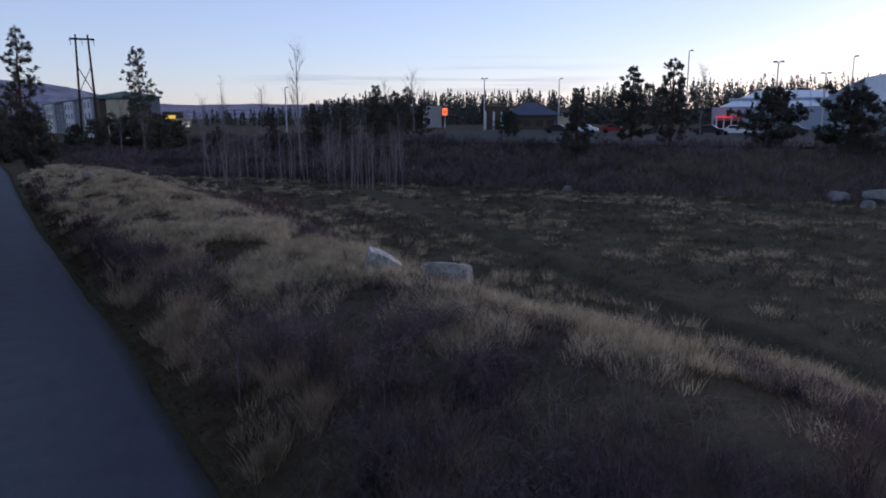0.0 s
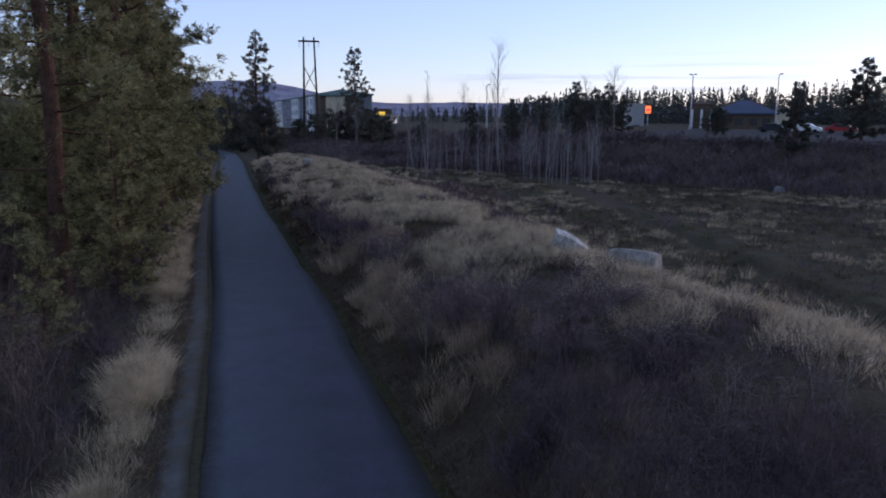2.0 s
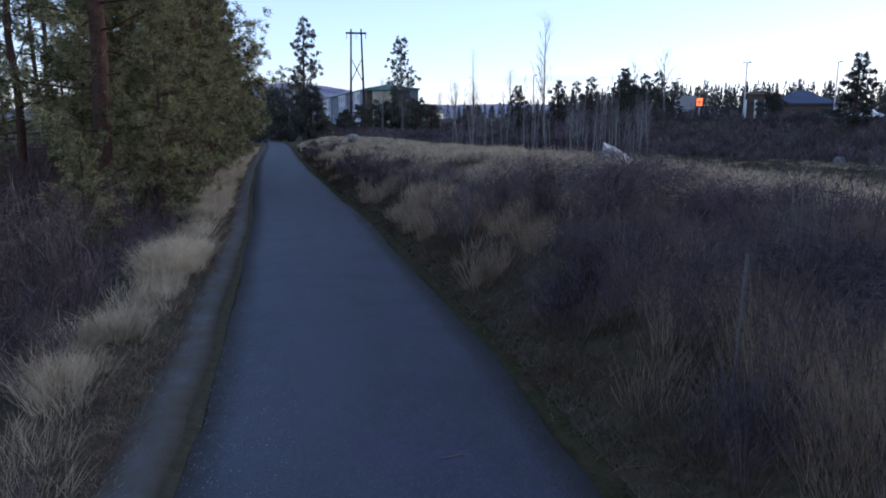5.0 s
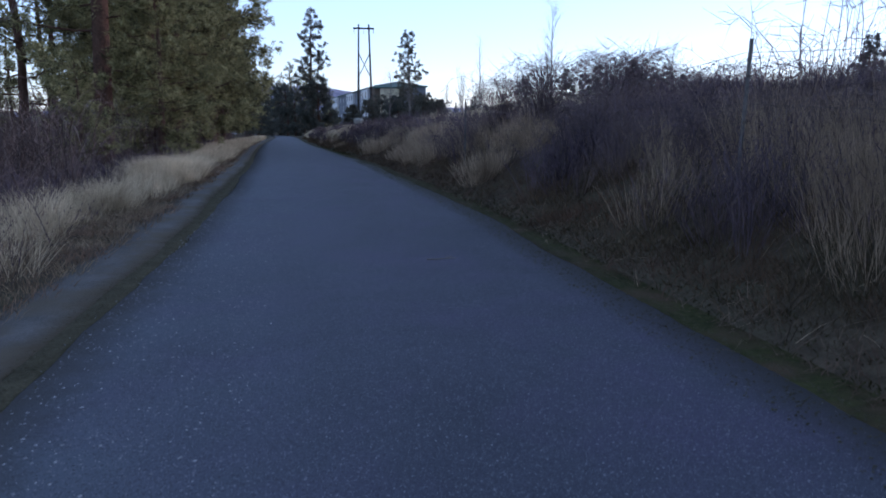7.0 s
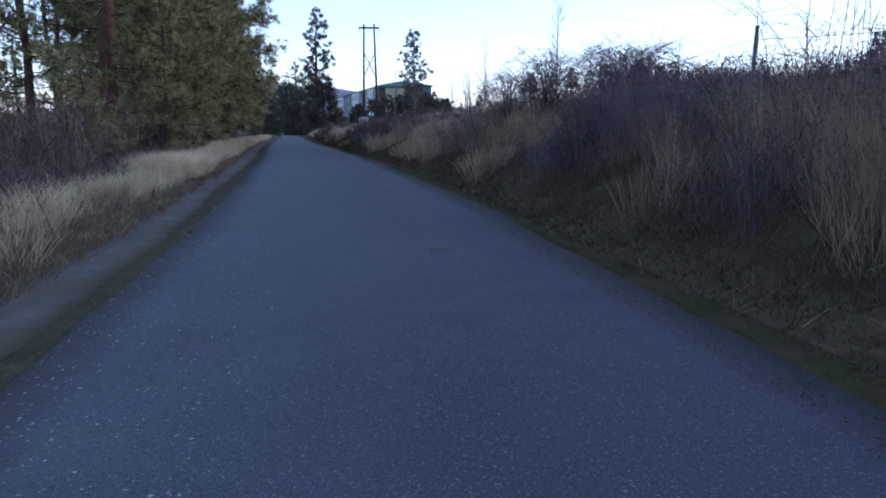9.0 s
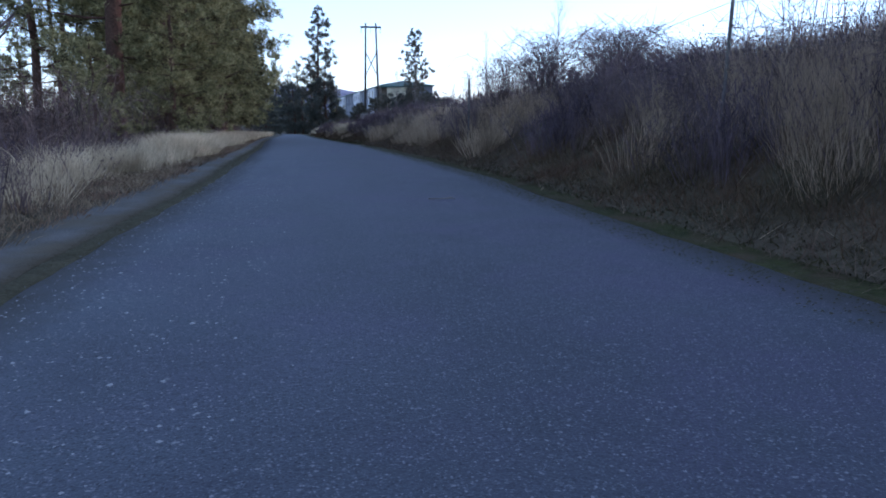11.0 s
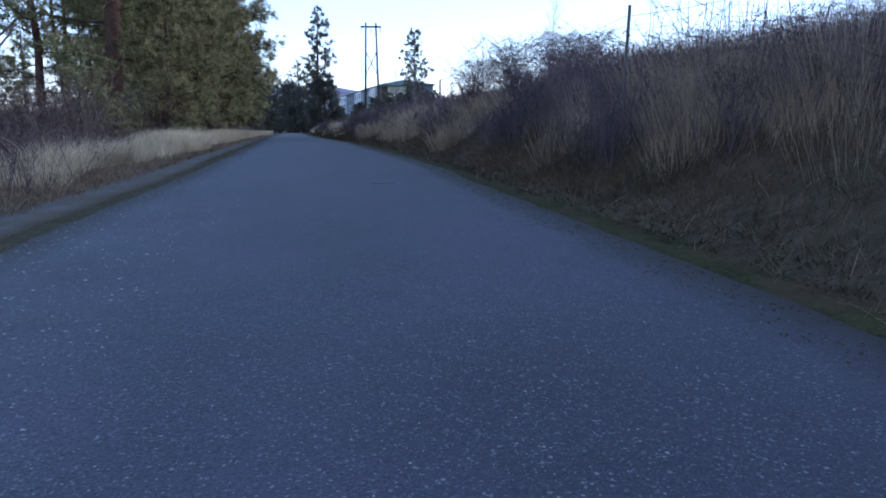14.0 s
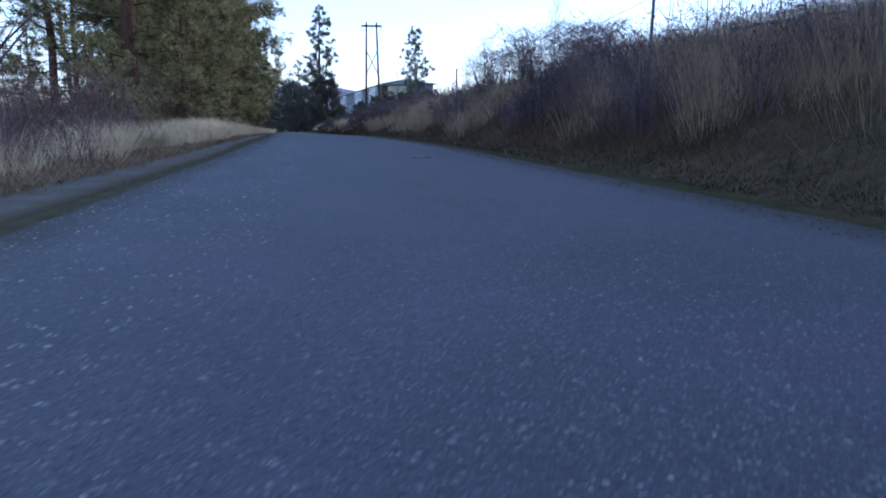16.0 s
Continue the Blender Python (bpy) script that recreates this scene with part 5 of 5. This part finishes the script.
# ---------------------------------------------------------------- shrubs
def arching_shrub(name, x, y, count, length, rise, mat, seed, label, r=0.005):
    """Thin canes that spring up and arch over."""
    rng = np.random.RandomState(seed)
    lines, radii = [], []
    for _ in range(count):
        a, ln = rng.uniform(0, 6.283), length * rng.uniform(0.5, 1.1)
        s = np.linspace(0, 1, 7)
        o = rng.normal(0, 0.12, 2)
        up = rise * rng.uniform(0.6, 1.1)
        line = np.stack([o[0] + np.cos(a) * ln * s ** 1.4 + rng.normal(0, 0.015, 7), o[1] + np.sin(a) * ln * s ** 1.4 + rng.normal(0, 0.015, 7),
                         up * np.sin(s * 2.3) / 1.0 + rng.normal(0, 0.01, 7)], -1)
        lines.append(line)
        radii.append(r * (1 - 0.7 * s))
        for _ in range(7):
            k = rng.randint(2, 6)
            b, tl = rng.uniform(0, 6.283), rng.uniform(0.08, 0.28)
            q = np.linspace(0, 1, 3)[:, None]
            lines.append(line[k] + np.array([np.cos(b), np.sin(b), rng.uniform(-0.2, 1.0)]) * tl * q)
            radii.append(r * 0.5 * (1 - 0.6 * q[:, 0]))
    v, q = tubes(lines, radii, 3)
    e = thing(name, label, "shrub", "shrubs on the bank", pose(x, y, float(land(x, y)) - 0.03))
    link("cane_tangle", arrays("cane_tangle", v, q), mat, e)
    return e


for k, (sx, sy, n, ln, up) in enumerate(((4.6, 11.6, 120, 1.0, 1.06), (5.4, 12.8, 120, 1.1, 1.08), (4.2, 13.4, 120, 0.95, 1.22), (3.75, 14.6, 90, 0.9, 1.1), (5.9, 11.2, 70, 1.0, 0.65), (3.9, 10.4, 60, 0.8, 0.6), (6.6, 13.5, 70, 1.0, 0.6))):
    arching_shrub("briar_bush", sx, sy, n, ln, up, "thicket", 200 + k, "leafless dark briar bush with arching canes", 0.006)
for k, (sx, sy, n, ln, up) in enumerate(((6.3, 8.3, 9, 0.5, 0.95), (6.8, 7.4, 12, 0.6, 0.85), (5.6, 8.8, 8, 0.5, 0.9), (7.4, 9.2, 10, 0.6, 0.9))):
    arching_shrub("bare_shrub", sx, sy, n, ln, up, "grey_bark", 220 + k, "thin leafless upright shrub on the bank crest", 0.006)
arching_shrub("red_shrub", 7.45, 6.1, 34, 1.1, 1.0, "red_twig", 240, "leafless red-stemmed shrub on the bank", 0.008)
for k, (sx, sy, n, ln, up) in enumerate(((4.7, 7.4, 6, 0.4, 1.3), (5.1, 7.0, 5, 0.35, 1.45), (4.4, 7.9, 5, 0.5, 1.1), (5.4, 7.6, 6, 0.4, 1.3), (5.0, 5.9, 5, 0.45, 1.2), (4.1, 7.0, 4, 0.6, 1.15))):
    arching_shrub("tall_stalk", sx, sy, n, ln, up, "forbs", 260 + k, "thin tall dead stalks above the weeds", 0.005)


def long_cane(line, r, mat, label, seed):
    """One long bent cane from the ground to its tip, with small side shoots."""
    rng = np.random.RandomState(seed)
    root = np.array([line[0][0], line[0][1], float(land(line[0][0], line[0][1])) - 0.05])
    pts = np.array([root] + [q for q in line if q[2] > root[2] + 0.1])
    s = np.linspace(0, 1, len(pts))
    fine = np.linspace(0, 1, 4 * len(pts))
    main = np.stack([np.interp(fine, s, pts[:, c]) for c in range(3)], -1)
    for _ in range(3):                            # round off the corners
        main[1:-1] = 0.25 * main[:-2] + 0.5 * main[1:-1] + 0.25 * main[2:]
    main[1:] += rng.normal(0, 0.006, (len(main) - 1, 3))
    lines, radii = [main - root], [r * (1 - 0.7 * fine)]
    for k in rng.choice(np.arange(4, len(main) - 1), 6, replace=False):
        way = np.array([rng.normal(), rng.normal(), 0.9]) * rng.uniform(0.04, 0.12)
        lines.append(main[k] - root + way * np.linspace(0, 1, 3)[:, None])
        radii.append(r * 0.45 * np.linspace(1, 0.5, 3))
    v, q = tubes(lines, radii, 4)
    e = thing("long_cane", label, "cane", "canes on the bank", pose(*root))
    link("stem", arrays("stem", v, q), mat, e)


long_cane([(4.82, 8.08, 1.42), (4.59, 8.00, 1.77), (4.35, 8.04, 1.98), (4.10, 8.07, 2.03)], 0.006, "thicket", "long bare cane arching over the bank top", 301)
for k, line in enumerate(([(6.81, 5.34, 1.49), (6.86, 5.91, 2.12), (6.90, 6.44, 2.50), (6.96, 6.73, 2.71)],
                          [(6.53, 5.46, 1.68), (6.63, 5.92, 1.94), (6.69, 6.40, 2.26)],
                          [(6.44, 5.64, 1.90), (6.44, 5.85, 1.97), (6.46, 6.01, 1.97)])):
    long_cane(line, 0.007, "red_twig", "long bare red-brown stem leaning over the bank", 310 + k)

# ---------------------------------------------------------------- grass and weeds
rng = np.random.RandomState(31)
near = lambda y: np.where(y < 11, 1.0, np.where(y < 20, 0.5, np.where(y < 34, 0.3, 0.16)))
patch = lambda x, y, s: bumps(x * 1.1, y * 0.8, s)


near_gold = lambda y: np.where(y < 11, 1.0, np.where(y < 20, 0.75, np.where(y < 34, 0.5, 0.28)))


def crest_off(x, y):
    return x - crest_x(y)


def gold(x, y):
    """Where straw grass takes over from dark weeds: the crest and the back of the bank, farther on the upper slope too."""
    off = crest_off(x, y)
    low = np.interp(y, [0, 6, 8.5, 11, 13, 17, 20, 30, 45], [1.1, 1.0, 0.6, -0.6, -1.5, -2.2, -3.0, -4.2, -6.0])
    band = smooth(low - 0.6, low + 0.6, off + 0.7 * patch(x * 1.6, y * 1.2, 21)) * (1 - smooth(0.0, 1.0, (off + 0.6 * patch(x, y, 25) - np.interp(y, [13, 20], [4.8, 0.5])) / np.interp(y, [13, 20], [2.0, 1.2])))
    return band * (0.07 + 0.35 * smooth(7.5, 13.5, y) + 0.58 * smooth(14, 22, y))


# straw-coloured grass along the crest and down the back of the bank
cx, cy = scatter(rng, 5200, 2.2, 16, -2, 92, lambda x, y, d: near_gold(y) * np.clip(gold(x, y) * (0.3 + 2.2 * patch(x * 3.2, y * 2.6, 22)) + 0.03 * smooth(12, 20, y), 0, 1) * (d > 2.4))
stuff("crest_grass", mixed(rng, cx, cy, 13, 40, 0.22, 0.43, 0.6, 0.0007, 0.00036), "gold_grass", "straw-coloured dry bunch grass along the bank", "grass")
# taller tufts that hide the feet of the boulders
fx = np.concatenate([rng.normal(7.7, 0.35, 26), rng.normal(9.5, 0.45, 8)])
fy = np.concatenate([rng.normal(18.0, 0.25, 26), rng.normal(17.75, 0.25, 8)])
stuff("boulder_grass", [tufts(rng, fx, fy, 46, 0.25, 0.42, 0.6, 0.0006, 0.00034)], "gold_grass", "taller straw-coloured tufts in front of the boulders", "grass")
# dull grass under the weeds
cx, cy = scatter(rng, 3000, 2.0, 15, -2, 90, lambda x, y, d: near(y) * np.clip(0.4 + 1.0 * patch(x * 2, y * 2, 2), 0.05, 1) * (1 - 0.85 * smooth(2.2, 2.8, d) * (1 - gold(x, y))))
stuff("bank_grass", mixed(rng, cx, cy, 10, 26, 0.22, 0.2, 1.1, 0.0005), "olive_litter", "dull brown dry grass on the bank", "grass")
cx, cy = scatter(rng, 1500, 1.88, 2.9, -2, 60, lambda x, y, d: near(y) * (0.3 + 0.7 * (patch(x * 3, y * 3, 71) > -0.1)))
stuff("foot_growth", mixed(rng, cx, cy, 9, 24, 0.16, 0.13, 1.3, 0.0006), "olive_litter", "short matted brown and olive growth at the foot of the bank", "grass")
# dead dark weeds on the slope, in clumps
cx, cy = scatter(rng, 2500, 2.2, 11.5, -2, 90, lambda x, y, d: near(y) * np.clip(0.25 + 2.4 * patch(x * 2.6, y * 2.6, 4), 0.03, 1) * smooth(1.9, 2.9, d) * (1 - 0.85 * gold(x, y)))
cx, cy = np.concatenate([cx, rng.uniform(3.0, 3.45, 16)]), np.concatenate([cy, rng.uniform(5.5, 6.5, 16)])
stuff("dead_weeds", [weeds(rng, cx, cy, 13, np.interp(cx - path_x(cy), [4.0, 4.6, 5.6, 6.4], [0.62, 0.55, 0.5, 0.34]), 0.42, 0.0008, wide_far=0.00034, twigs=4)], "forbs", "dark purple-brown dead weeds standing on the bank", "weeds")
# fine dark brambles that mat the middle of the slope
cx, cy = scatter(rng, 820, 3.0, 6.6, 0, 34, lambda x, y, d: near(y) * np.clip(0.3 + 0.3 * (y < 9) + 1.6 * patch(x * 1.5, y * 1.5, 27), 0.05, 1) * (1 - gold(x, y)))
stuff("bank_brambles", [canes(rng, cx, cy, 9, 0.55, 0.5, 0.0012, 0.0003, twigs=5)], "thicket", "low dark purple leafless brambles matting the bank", "brush")
# taller brambles along the near crest
cx, cy = np.concatenate([rng.uniform(4.0, 6.0, 150), rng.uniform(4.2, 5.6, 130)]), np.concatenate([rng.uniform(4.2, 8.4, 150), rng.uniform(2.0, 6.0, 130)])
stuff("crest_brambles", [canes(rng, cx[:150], cy[:150], 10, 0.82, 0.45, 0.0012, 0.0003, twigs=6), canes(rng, cx[150:], cy[150:], 10, 1.05, 0.45, 0.0012, 0.0003, twigs=6)], "thicket", "tall dark leafless brambles along the near crest", "brush")
# dark reddish brush in the hollow behind the bank
hx, hy = rng.uniform(9.5, 15.5, 330), rng.uniform(19, 58, 330)
keep = rng.rand(330) < np.clip(0.35 + 1.3 * patch(hx, hy, 29), 0.05, 1)
stuff("hollow_brush", [canes(rng, hx[keep], hy[keep], 8, 0.5, 0.5, 0.003, 0.0006, twigs=5)], "red_twig", "low dark red-brown brush in the hollow behind the bank", "brush")
# tall fuzzy straw clumps half-way up the slope
cx, cy = scatter(rng, 70, 2.9, 5.2, 7, 30, lambda x, y, d: near(y) * (patch(x * 1.7, y * 1.7, 33) > 0.15))
px, py = np.array([3.1, 3.0, 3.62, 3.74, 4.17, 3.93, 3.77, 3.98, 3.89, 3.96, 3.88, 3.93, 3.89, 3.96, 3.74], float), np.array([19.9, 16.9, 5.60, 5.62, 7.23, 6.97, 6.39, 5.74, 5.35, 5.09, 4.61, 4.35, 4.03, 6.04, 7.79], float)
cx2, cy2 = scatter(rng, 330, 2.1, 4.6, 12, 46, lambda x, y, d: near(y) * np.clip(0.1 + 2.0 * patch(x * 2.2, y * 1.6, 35), 0, 1))
stuff("slope_straw", [tufts(rng, cx2, cy2, 60, 0.22, 0.42, 0.6, 0.0004, 0.0003), tufts(rng, px, py, 260, 0.3, 0.7, 0.45, 0.0004, 0.00012), tufts(rng, cx, cy, 120, 0.3, 0.42, 0.8, 0.0003, 0.00011)], "dull_grass", "tall fuzzy clumps of pale straw on the slope", "grass")
# paler plumes of straw among the weeds on the near slope
bx = np.repeat([3.35, 3.2, 3.6, 3.42, 3.72, 3.5, 3.0], 3) + rng.normal(0, 0.16, 21)
by = np.repeat([5.7, 4.9, 5.0, 4.75, 4.35, 3.8, 7.0], 3) + rng.normal(0, 0.22, 21)
stuff("slope_plumes", [tufts(rng, bx, by, 55, 0.2, 0.54, 0.6, 0.0004, 0.0001)], "dull_grass", "pale feathery straw plumes among the dark weeds", "grass")
# fallen straw and twigs on the foot of the bank and on the left verge
n = 30000
d_, y_ = 1.62 + 3.4 * rng.rand(n) ** 1.2, 0.5 + 24 * rng.rand(n) ** 1.5
n2 = 12000
d2, y2 = rng.uniform(-3.2, -1.95, n2), 0.5 + 24 * rng.rand(n2) ** 1.5
stuff("fallen_straw", [lying(rng, d_ + path_x(y_), y_, 0.17, 0.0008 + 0.0003 * y_), lying(rng, d2 + path_x(y2), y2, 0.12, 0.0008 + 0.0003 * y2, 0.03)], "litter", "fallen brown straw and twigs on the ground", "litter")
n = 150
d_, y_ = rng.uniform(1.55, 2.8, n), 1.5 + 10 * rng.rand(n) ** 1.3
stuff("fallen_stalks", [lying(rng, d_ + path_x(y_), y_, 0.3, 0.0006 + 0.00014 * y_, 0.05)], "dull_grass", "long pale broken stalks lying at the foot of the bank", "litter")
# low green growth along the right edge of the asphalt, and in the seam on the left
cx, cy = scatter(rng, 2600, 1.5, 2.0, 0, 45, lambda x, y, d: near(y))
cx2, cy2 = scatter(rng, 500, -1.78, -1.46, 0, 30, lambda x, y, d: near(y))
cx3, cy3 = scatter(rng, 160, 2.0, 3.6, 1, 9, lambda x, y, d: 0.2 + 0.8 * (patch(x * 2.5, y * 2.5, 61) > 0.35))
stuff("edge_moss", [tufts(rng, cx3, cy3, 40, 0.16, 0.11, 1.2, 0.0009), tufts(rng, cx, cy, 9, 0.08, 0.045, 1.2, 0.003), tufts(rng, cx2, cy2, 6, 0.06, 0.025, 1.2, 0.002)], "moss", "low dark green growth along the asphalt edge", "moss")
# straw grass on the left verge
cx, cy = scatter(rng, 1100, -4.2, -2.3, 0.5, 85, lambda x, y, d: near(y) * np.clip(np.exp(-(d + 2.76 + 0.16 * patch(x * 0, y * 2.4, 16)) ** 2 / 0.075) * np.clip(0.25 + 2.6 * patch(x * 2.6, y * 2.2, 6), 0.03, 1) * smooth(5.2, 7.2, y), 0, 1))
stuff("verge_grass", mixed(rng, cx, cy, 16, 72, 0.24, 0.42, 0.75, 0.0004, 0.00022), "straw", "tall straw-coloured grass along the trail verge", "grass")
cx, cy = scatter(rng, 2300, -3.0, -2.0, 0, 60, lambda x, y, d: near(y))
stuff("verge_litter", [tufts(rng, cx, cy, 13, 0.13, 0.09, 1.3, 0.0012)], "verge_dirt", "flattened brown litter beside the gravel strip", "grass")
# brown weeds behind and among the verge grass
cx, cy = scatter(rng, 560, -4.8, -2.3, 1, 40, lambda x, y, d: near(y) * np.maximum(smooth(3.0, 3.8, -d), 0.25 * (1 - smooth(6, 10, y))))
stuff("verge_weeds", [weeds(rng, cx, cy, 7, 0.55, 0.3, 0.0009, twigs=5)], "forbs", "brown dead weeds behind the verge grass", "weeds")
# bare brambles and brush under the pines
cx, cy = scatter(rng, 1350, -16, -3.2, 3, 70, lambda x, y, d: near(y) * (0.3 + 0.7 * smooth(3.2, 4.6, -d)) * np.clip(0.4 + 1.6 * patch(x, y, 83), 0.1, 1))
cx2, cy2 = scatter(rng, 360, -24, -6.0, 12, 60, lambda x, y, d: 0.3 + 0.7 * (patch(x * 0.5, y * 0.5, 81) > -0.1))
stuff("understory_brush", [canes(rng, cx, cy, 10, 1.0, np.repeat(np.where(cx - path_x(cy) < -3.8, 1.7, 1.0), 10), 0.0012, 0.0004, twigs=6), weeds(rng, cx2, cy2, 8, 2.3, 0.9, 0.002, twigs=8, heads=False, plain=True)], "brush", "dark leafless brambles and brush under the pines", "brush")

# meadow
def field_points(n, seed, x0, x1, y0, y1, chance):
    r2 = np.random.RandomState(seed)
    x, y = r2.uniform(x0, x1, n * 3), r2.uniform(y0, y1, n * 3)
    e = 0.828 * x + 0.562 * y - 54.5
    ok = (crest_off(x, y) > 3.0) & (r2.rand(n * 3) < chance(x, y, e))
    return x[ok][:n], y[ok][:n]


drain_off = lambda x, y: x - 14.1 - 0.155 * y
fx, fy = field_points(6400, 5, 9, 62, -4, 78, lambda x, y, e: (e < 2) * np.clip(0.4 + 1.2 * bumps(x * 1.1, y * 1.1, 8), 0.3, 1) * (np.abs(drain_off(x, y) - 0.6) > 1.1))
stuff("meadow_grass", [tufts(rng, fx, fy, 20, 0.3, 0.26, 0.6, 0.006, plain=True)], "meadow", "short dull green-brown meadow grass", "grass")
fx, fy = field_points(3600, 55, 9, 34, -4, 44, lambda x, y, e: (e < 0) * np.clip(0.4 + 1.2 * bumps(x * 0.7, y * 0.7, 8), 0.05, 1))
near_drain = np.abs(drain_off(fx, fy) - 0.6) < 1.6
stuff("field_turf", [tufts(rng, fx[~near_drain], fy[~near_drain], 14, 0.3, 0.13, 1.0, 0.004, plain=True)], "meadow", "thin short turf over the near meadow", "grass")
gx_, gy_ = field_points(900, 56, 12, 21, -2, 40, lambda x, y, e: np.exp(-((drain_off(x, y) - 0.7) / 1.0) ** 2))
stuff("drain_turf", [tufts(rng, gx_, gy_, 14, 0.25, 0.1, 1.0, 0.004, plain=True)], "ditch_turf", "short dark green turf beside the shallow drain", "grass")
fx, fy = field_points(4200, 6, 9, 62, -4, 78, lambda x, y, e: (e < 1) * np.clip(0.1 + 1.7 * bumps(x * 1.3, y * 1.7, 9), 0.02, 1) * (np.abs(drain_off(x, y) - 0.6) > 1.2))
stuff("meadow_tufts", [tufts(rng, fx, fy, 36, 0.34, 0.26, 0.9, 0.0045, plain=True)], "meadow_straw", "pale dry bunches of grass in the meadow", "grass")
fx, fy = field_points(460, 7, 9, 62, -4, 78, lambda x, y, e: (e < 1) * np.clip(0.2 + 0.8 * bumps(x, y, 10), 0, 1))
stuff("meadow_weeds", [weeds(rng, fx, fy, 9, 0.5, 0.3, 0.006, plain=True)], "thicket", "small dark dead shrubs in the meadow", "weeds")
# dark brush on the embankment and round the thicket
fx, fy = field_points(12000, 8, 8, 80, -4, 150, lambda x, y, e: (e > -0.5) * (e < 18.5) * np.clip(0.6 + 1.0 * bumps(x * 0.6, y * 0.6, 11), 0.4, 1))
stuff("embankment_brush", [weeds(rng, fx, fy, 6, np.clip(1.0 + 0.6 * bumps(fx * 0.3, fy * 0.3, 41), 0.45, 1.7), 1.0, 0.009, twigs=5, heads=False, plain=True)], "thicket", "dense dark leafless brush on the embankment", "brush")
fx, fy = field_points(1500, 9, 4, 60, 58, 150, lambda x, y, e: (e > 2) * (e < 75) * (x < 33) * 0.9)
stuff("roadside_brush", [weeds(rng, fx, fy, 9, np.clip(0.8 + 0.9 * bumps(fx * 0.25, fy * 0.25, 42), 0.3, 2.2), 0.9, 0.008, twigs=6, heads=False, plain=True)], "thicket", "dark leafless brush below the road", "brush")

fx, fy = field_points(420, 19, 20, 75, 20, 120, lambda x, y, e: (e > 13) * (e < 19.2) * (np.degrees(np.arctan2(x, y)) < 43) * np.clip(0.5 + 1.2 * bumps(x * 0.4, y * 0.4, 43), 0.1, 1))
stuff("roadside_hedge", [weeds(rng, fx, fy, 10, np.clip(1.6 + 0.9 * bumps(fx * 0.3, fy * 0.3, 44), 0.6, 2.8), 1.1, 0.012, twigs=7, heads=False, plain=True)], "thicket", "taller dark leafless bushes along the road", "brush")

# ---------------------------------------------------------------- loose chips on the asphalt
rng = np.random.RandomState(44)
n = 7000
pick = rng.rand(n)
d = np.where(pick < 0.62, -1.48 + 0.85 * rng.rand(n) ** 1.4, np.where(pick < 0.7, rng.uniform(-1.86, -1.44, n), rng.uniform(-1.5, 1.5, n)))
y = 0.3 + 13 * rng.rand(n) ** 1.6
x = d + path_x(y)
r = rng.uniform(0.002, 0.006, n) + 0.007 * (d < -0.6) * (d > -1.5) * rng.rand(n) ** 2
c = np.stack([x, y, path_z(y) + 0.012 * np.clip(1 - (d / 1.5) ** 2, -0.4, 1) - 0.1 * r], -1)
oct_ = np.array([[1, 0, 0], [-1, 0, 0], [0, 1, 0], [0, -1, 0], [0, 0, 1], [0, 0, -1]], float)
v = c[:, None] + oct_[None] * r[:, None, None] * rng.uniform(0.5, 1.3, (n, 6, 1)) * np.array([1, 1, 0.45])
tri = np.array([[0, 2, 4], [2, 1, 4], [1, 3, 4], [3, 0, 4], [2, 0, 5], [1, 2, 5], [3, 1, 5], [0, 3, 5]])
tagged(link("loose_chips", arrays("loose_chips", v.reshape(-1, 3), None, (np.arange(n)[:, None, None] * 6 + tri[None]).reshape(-1, 3)), "chips"),
       "pale loose stone chips on the asphalt", "gravel", kind="stuff")

# dirt crumbs that blur the edges of the asphalt and the gravel
n = 15000
d = np.where(rng.rand(n) < 0.45, 1.58 - 0.36 * rng.rand(n) ** 2.0, np.where(rng.rand(n) < 0.5, -1.66, -2.08) + rng.normal(0, 0.09, n))
y = 0.2 + 22 * rng.rand(n) ** 1.5
x = d + path_x(y) + 0.03 * bumps(y * 5, 0 * y, 91)
r = rng.uniform(0.002, 0.006, n) + 0.0005 * y
c = np.stack([x, y, path_z(y) + 0.004 + 0.012 * np.clip(1 - (d / 1.5) ** 2, -0.2, 1)], -1)
v = c[:, None] + oct_[None] * r[:, None, None] * rng.uniform(0.5, 1.4, (n, 6, 1)) * np.array([1, 1, 0.5])
tagged(link("edge_dirt", arrays("edge_dirt", v.reshape(-1, 3), None, (np.arange(n)[:, None, None] * 6 + tri[None, :4]).reshape(-1, 3)), "seam"),
       "dark dirt crumbs strewn along the asphalt edge", "dirt", kind="stuff")


def stick(x, y, turn, length, r, seed):
    """A thin crooked dead twig lying on the asphalt."""
    rnd = random.Random(seed)
    line = [(length * (k / 5 - 0.5), rnd.gauss(0, 0.008), path_z(y) + 0.012 + r + abs(rnd.gauss(0, 0.003))) for k in range(6)]
    side = [line[3], (line[3][0] + 0.05, 0.045, line[3][2] + 0.004), (line[3][0] + 0.09, 0.06, line[3][2] + 0.002)]
    v, q = tubes([line, side], [[r * (1 - 0.1 * k) for k in range(6)], [r * 0.6, r * 0.5, r * 0.3]], 5)
    ob = link("twig", arrays("twig", v, q), "grey_bark")
    ob.matrix_basis = pose(x, y, 0, 0, 0, turn)
    tagged(ob, "thin crooked dead twig lying on the asphalt", "twig")


stick(1.33, 6.97, 8, 0.22, 0.006, 14)
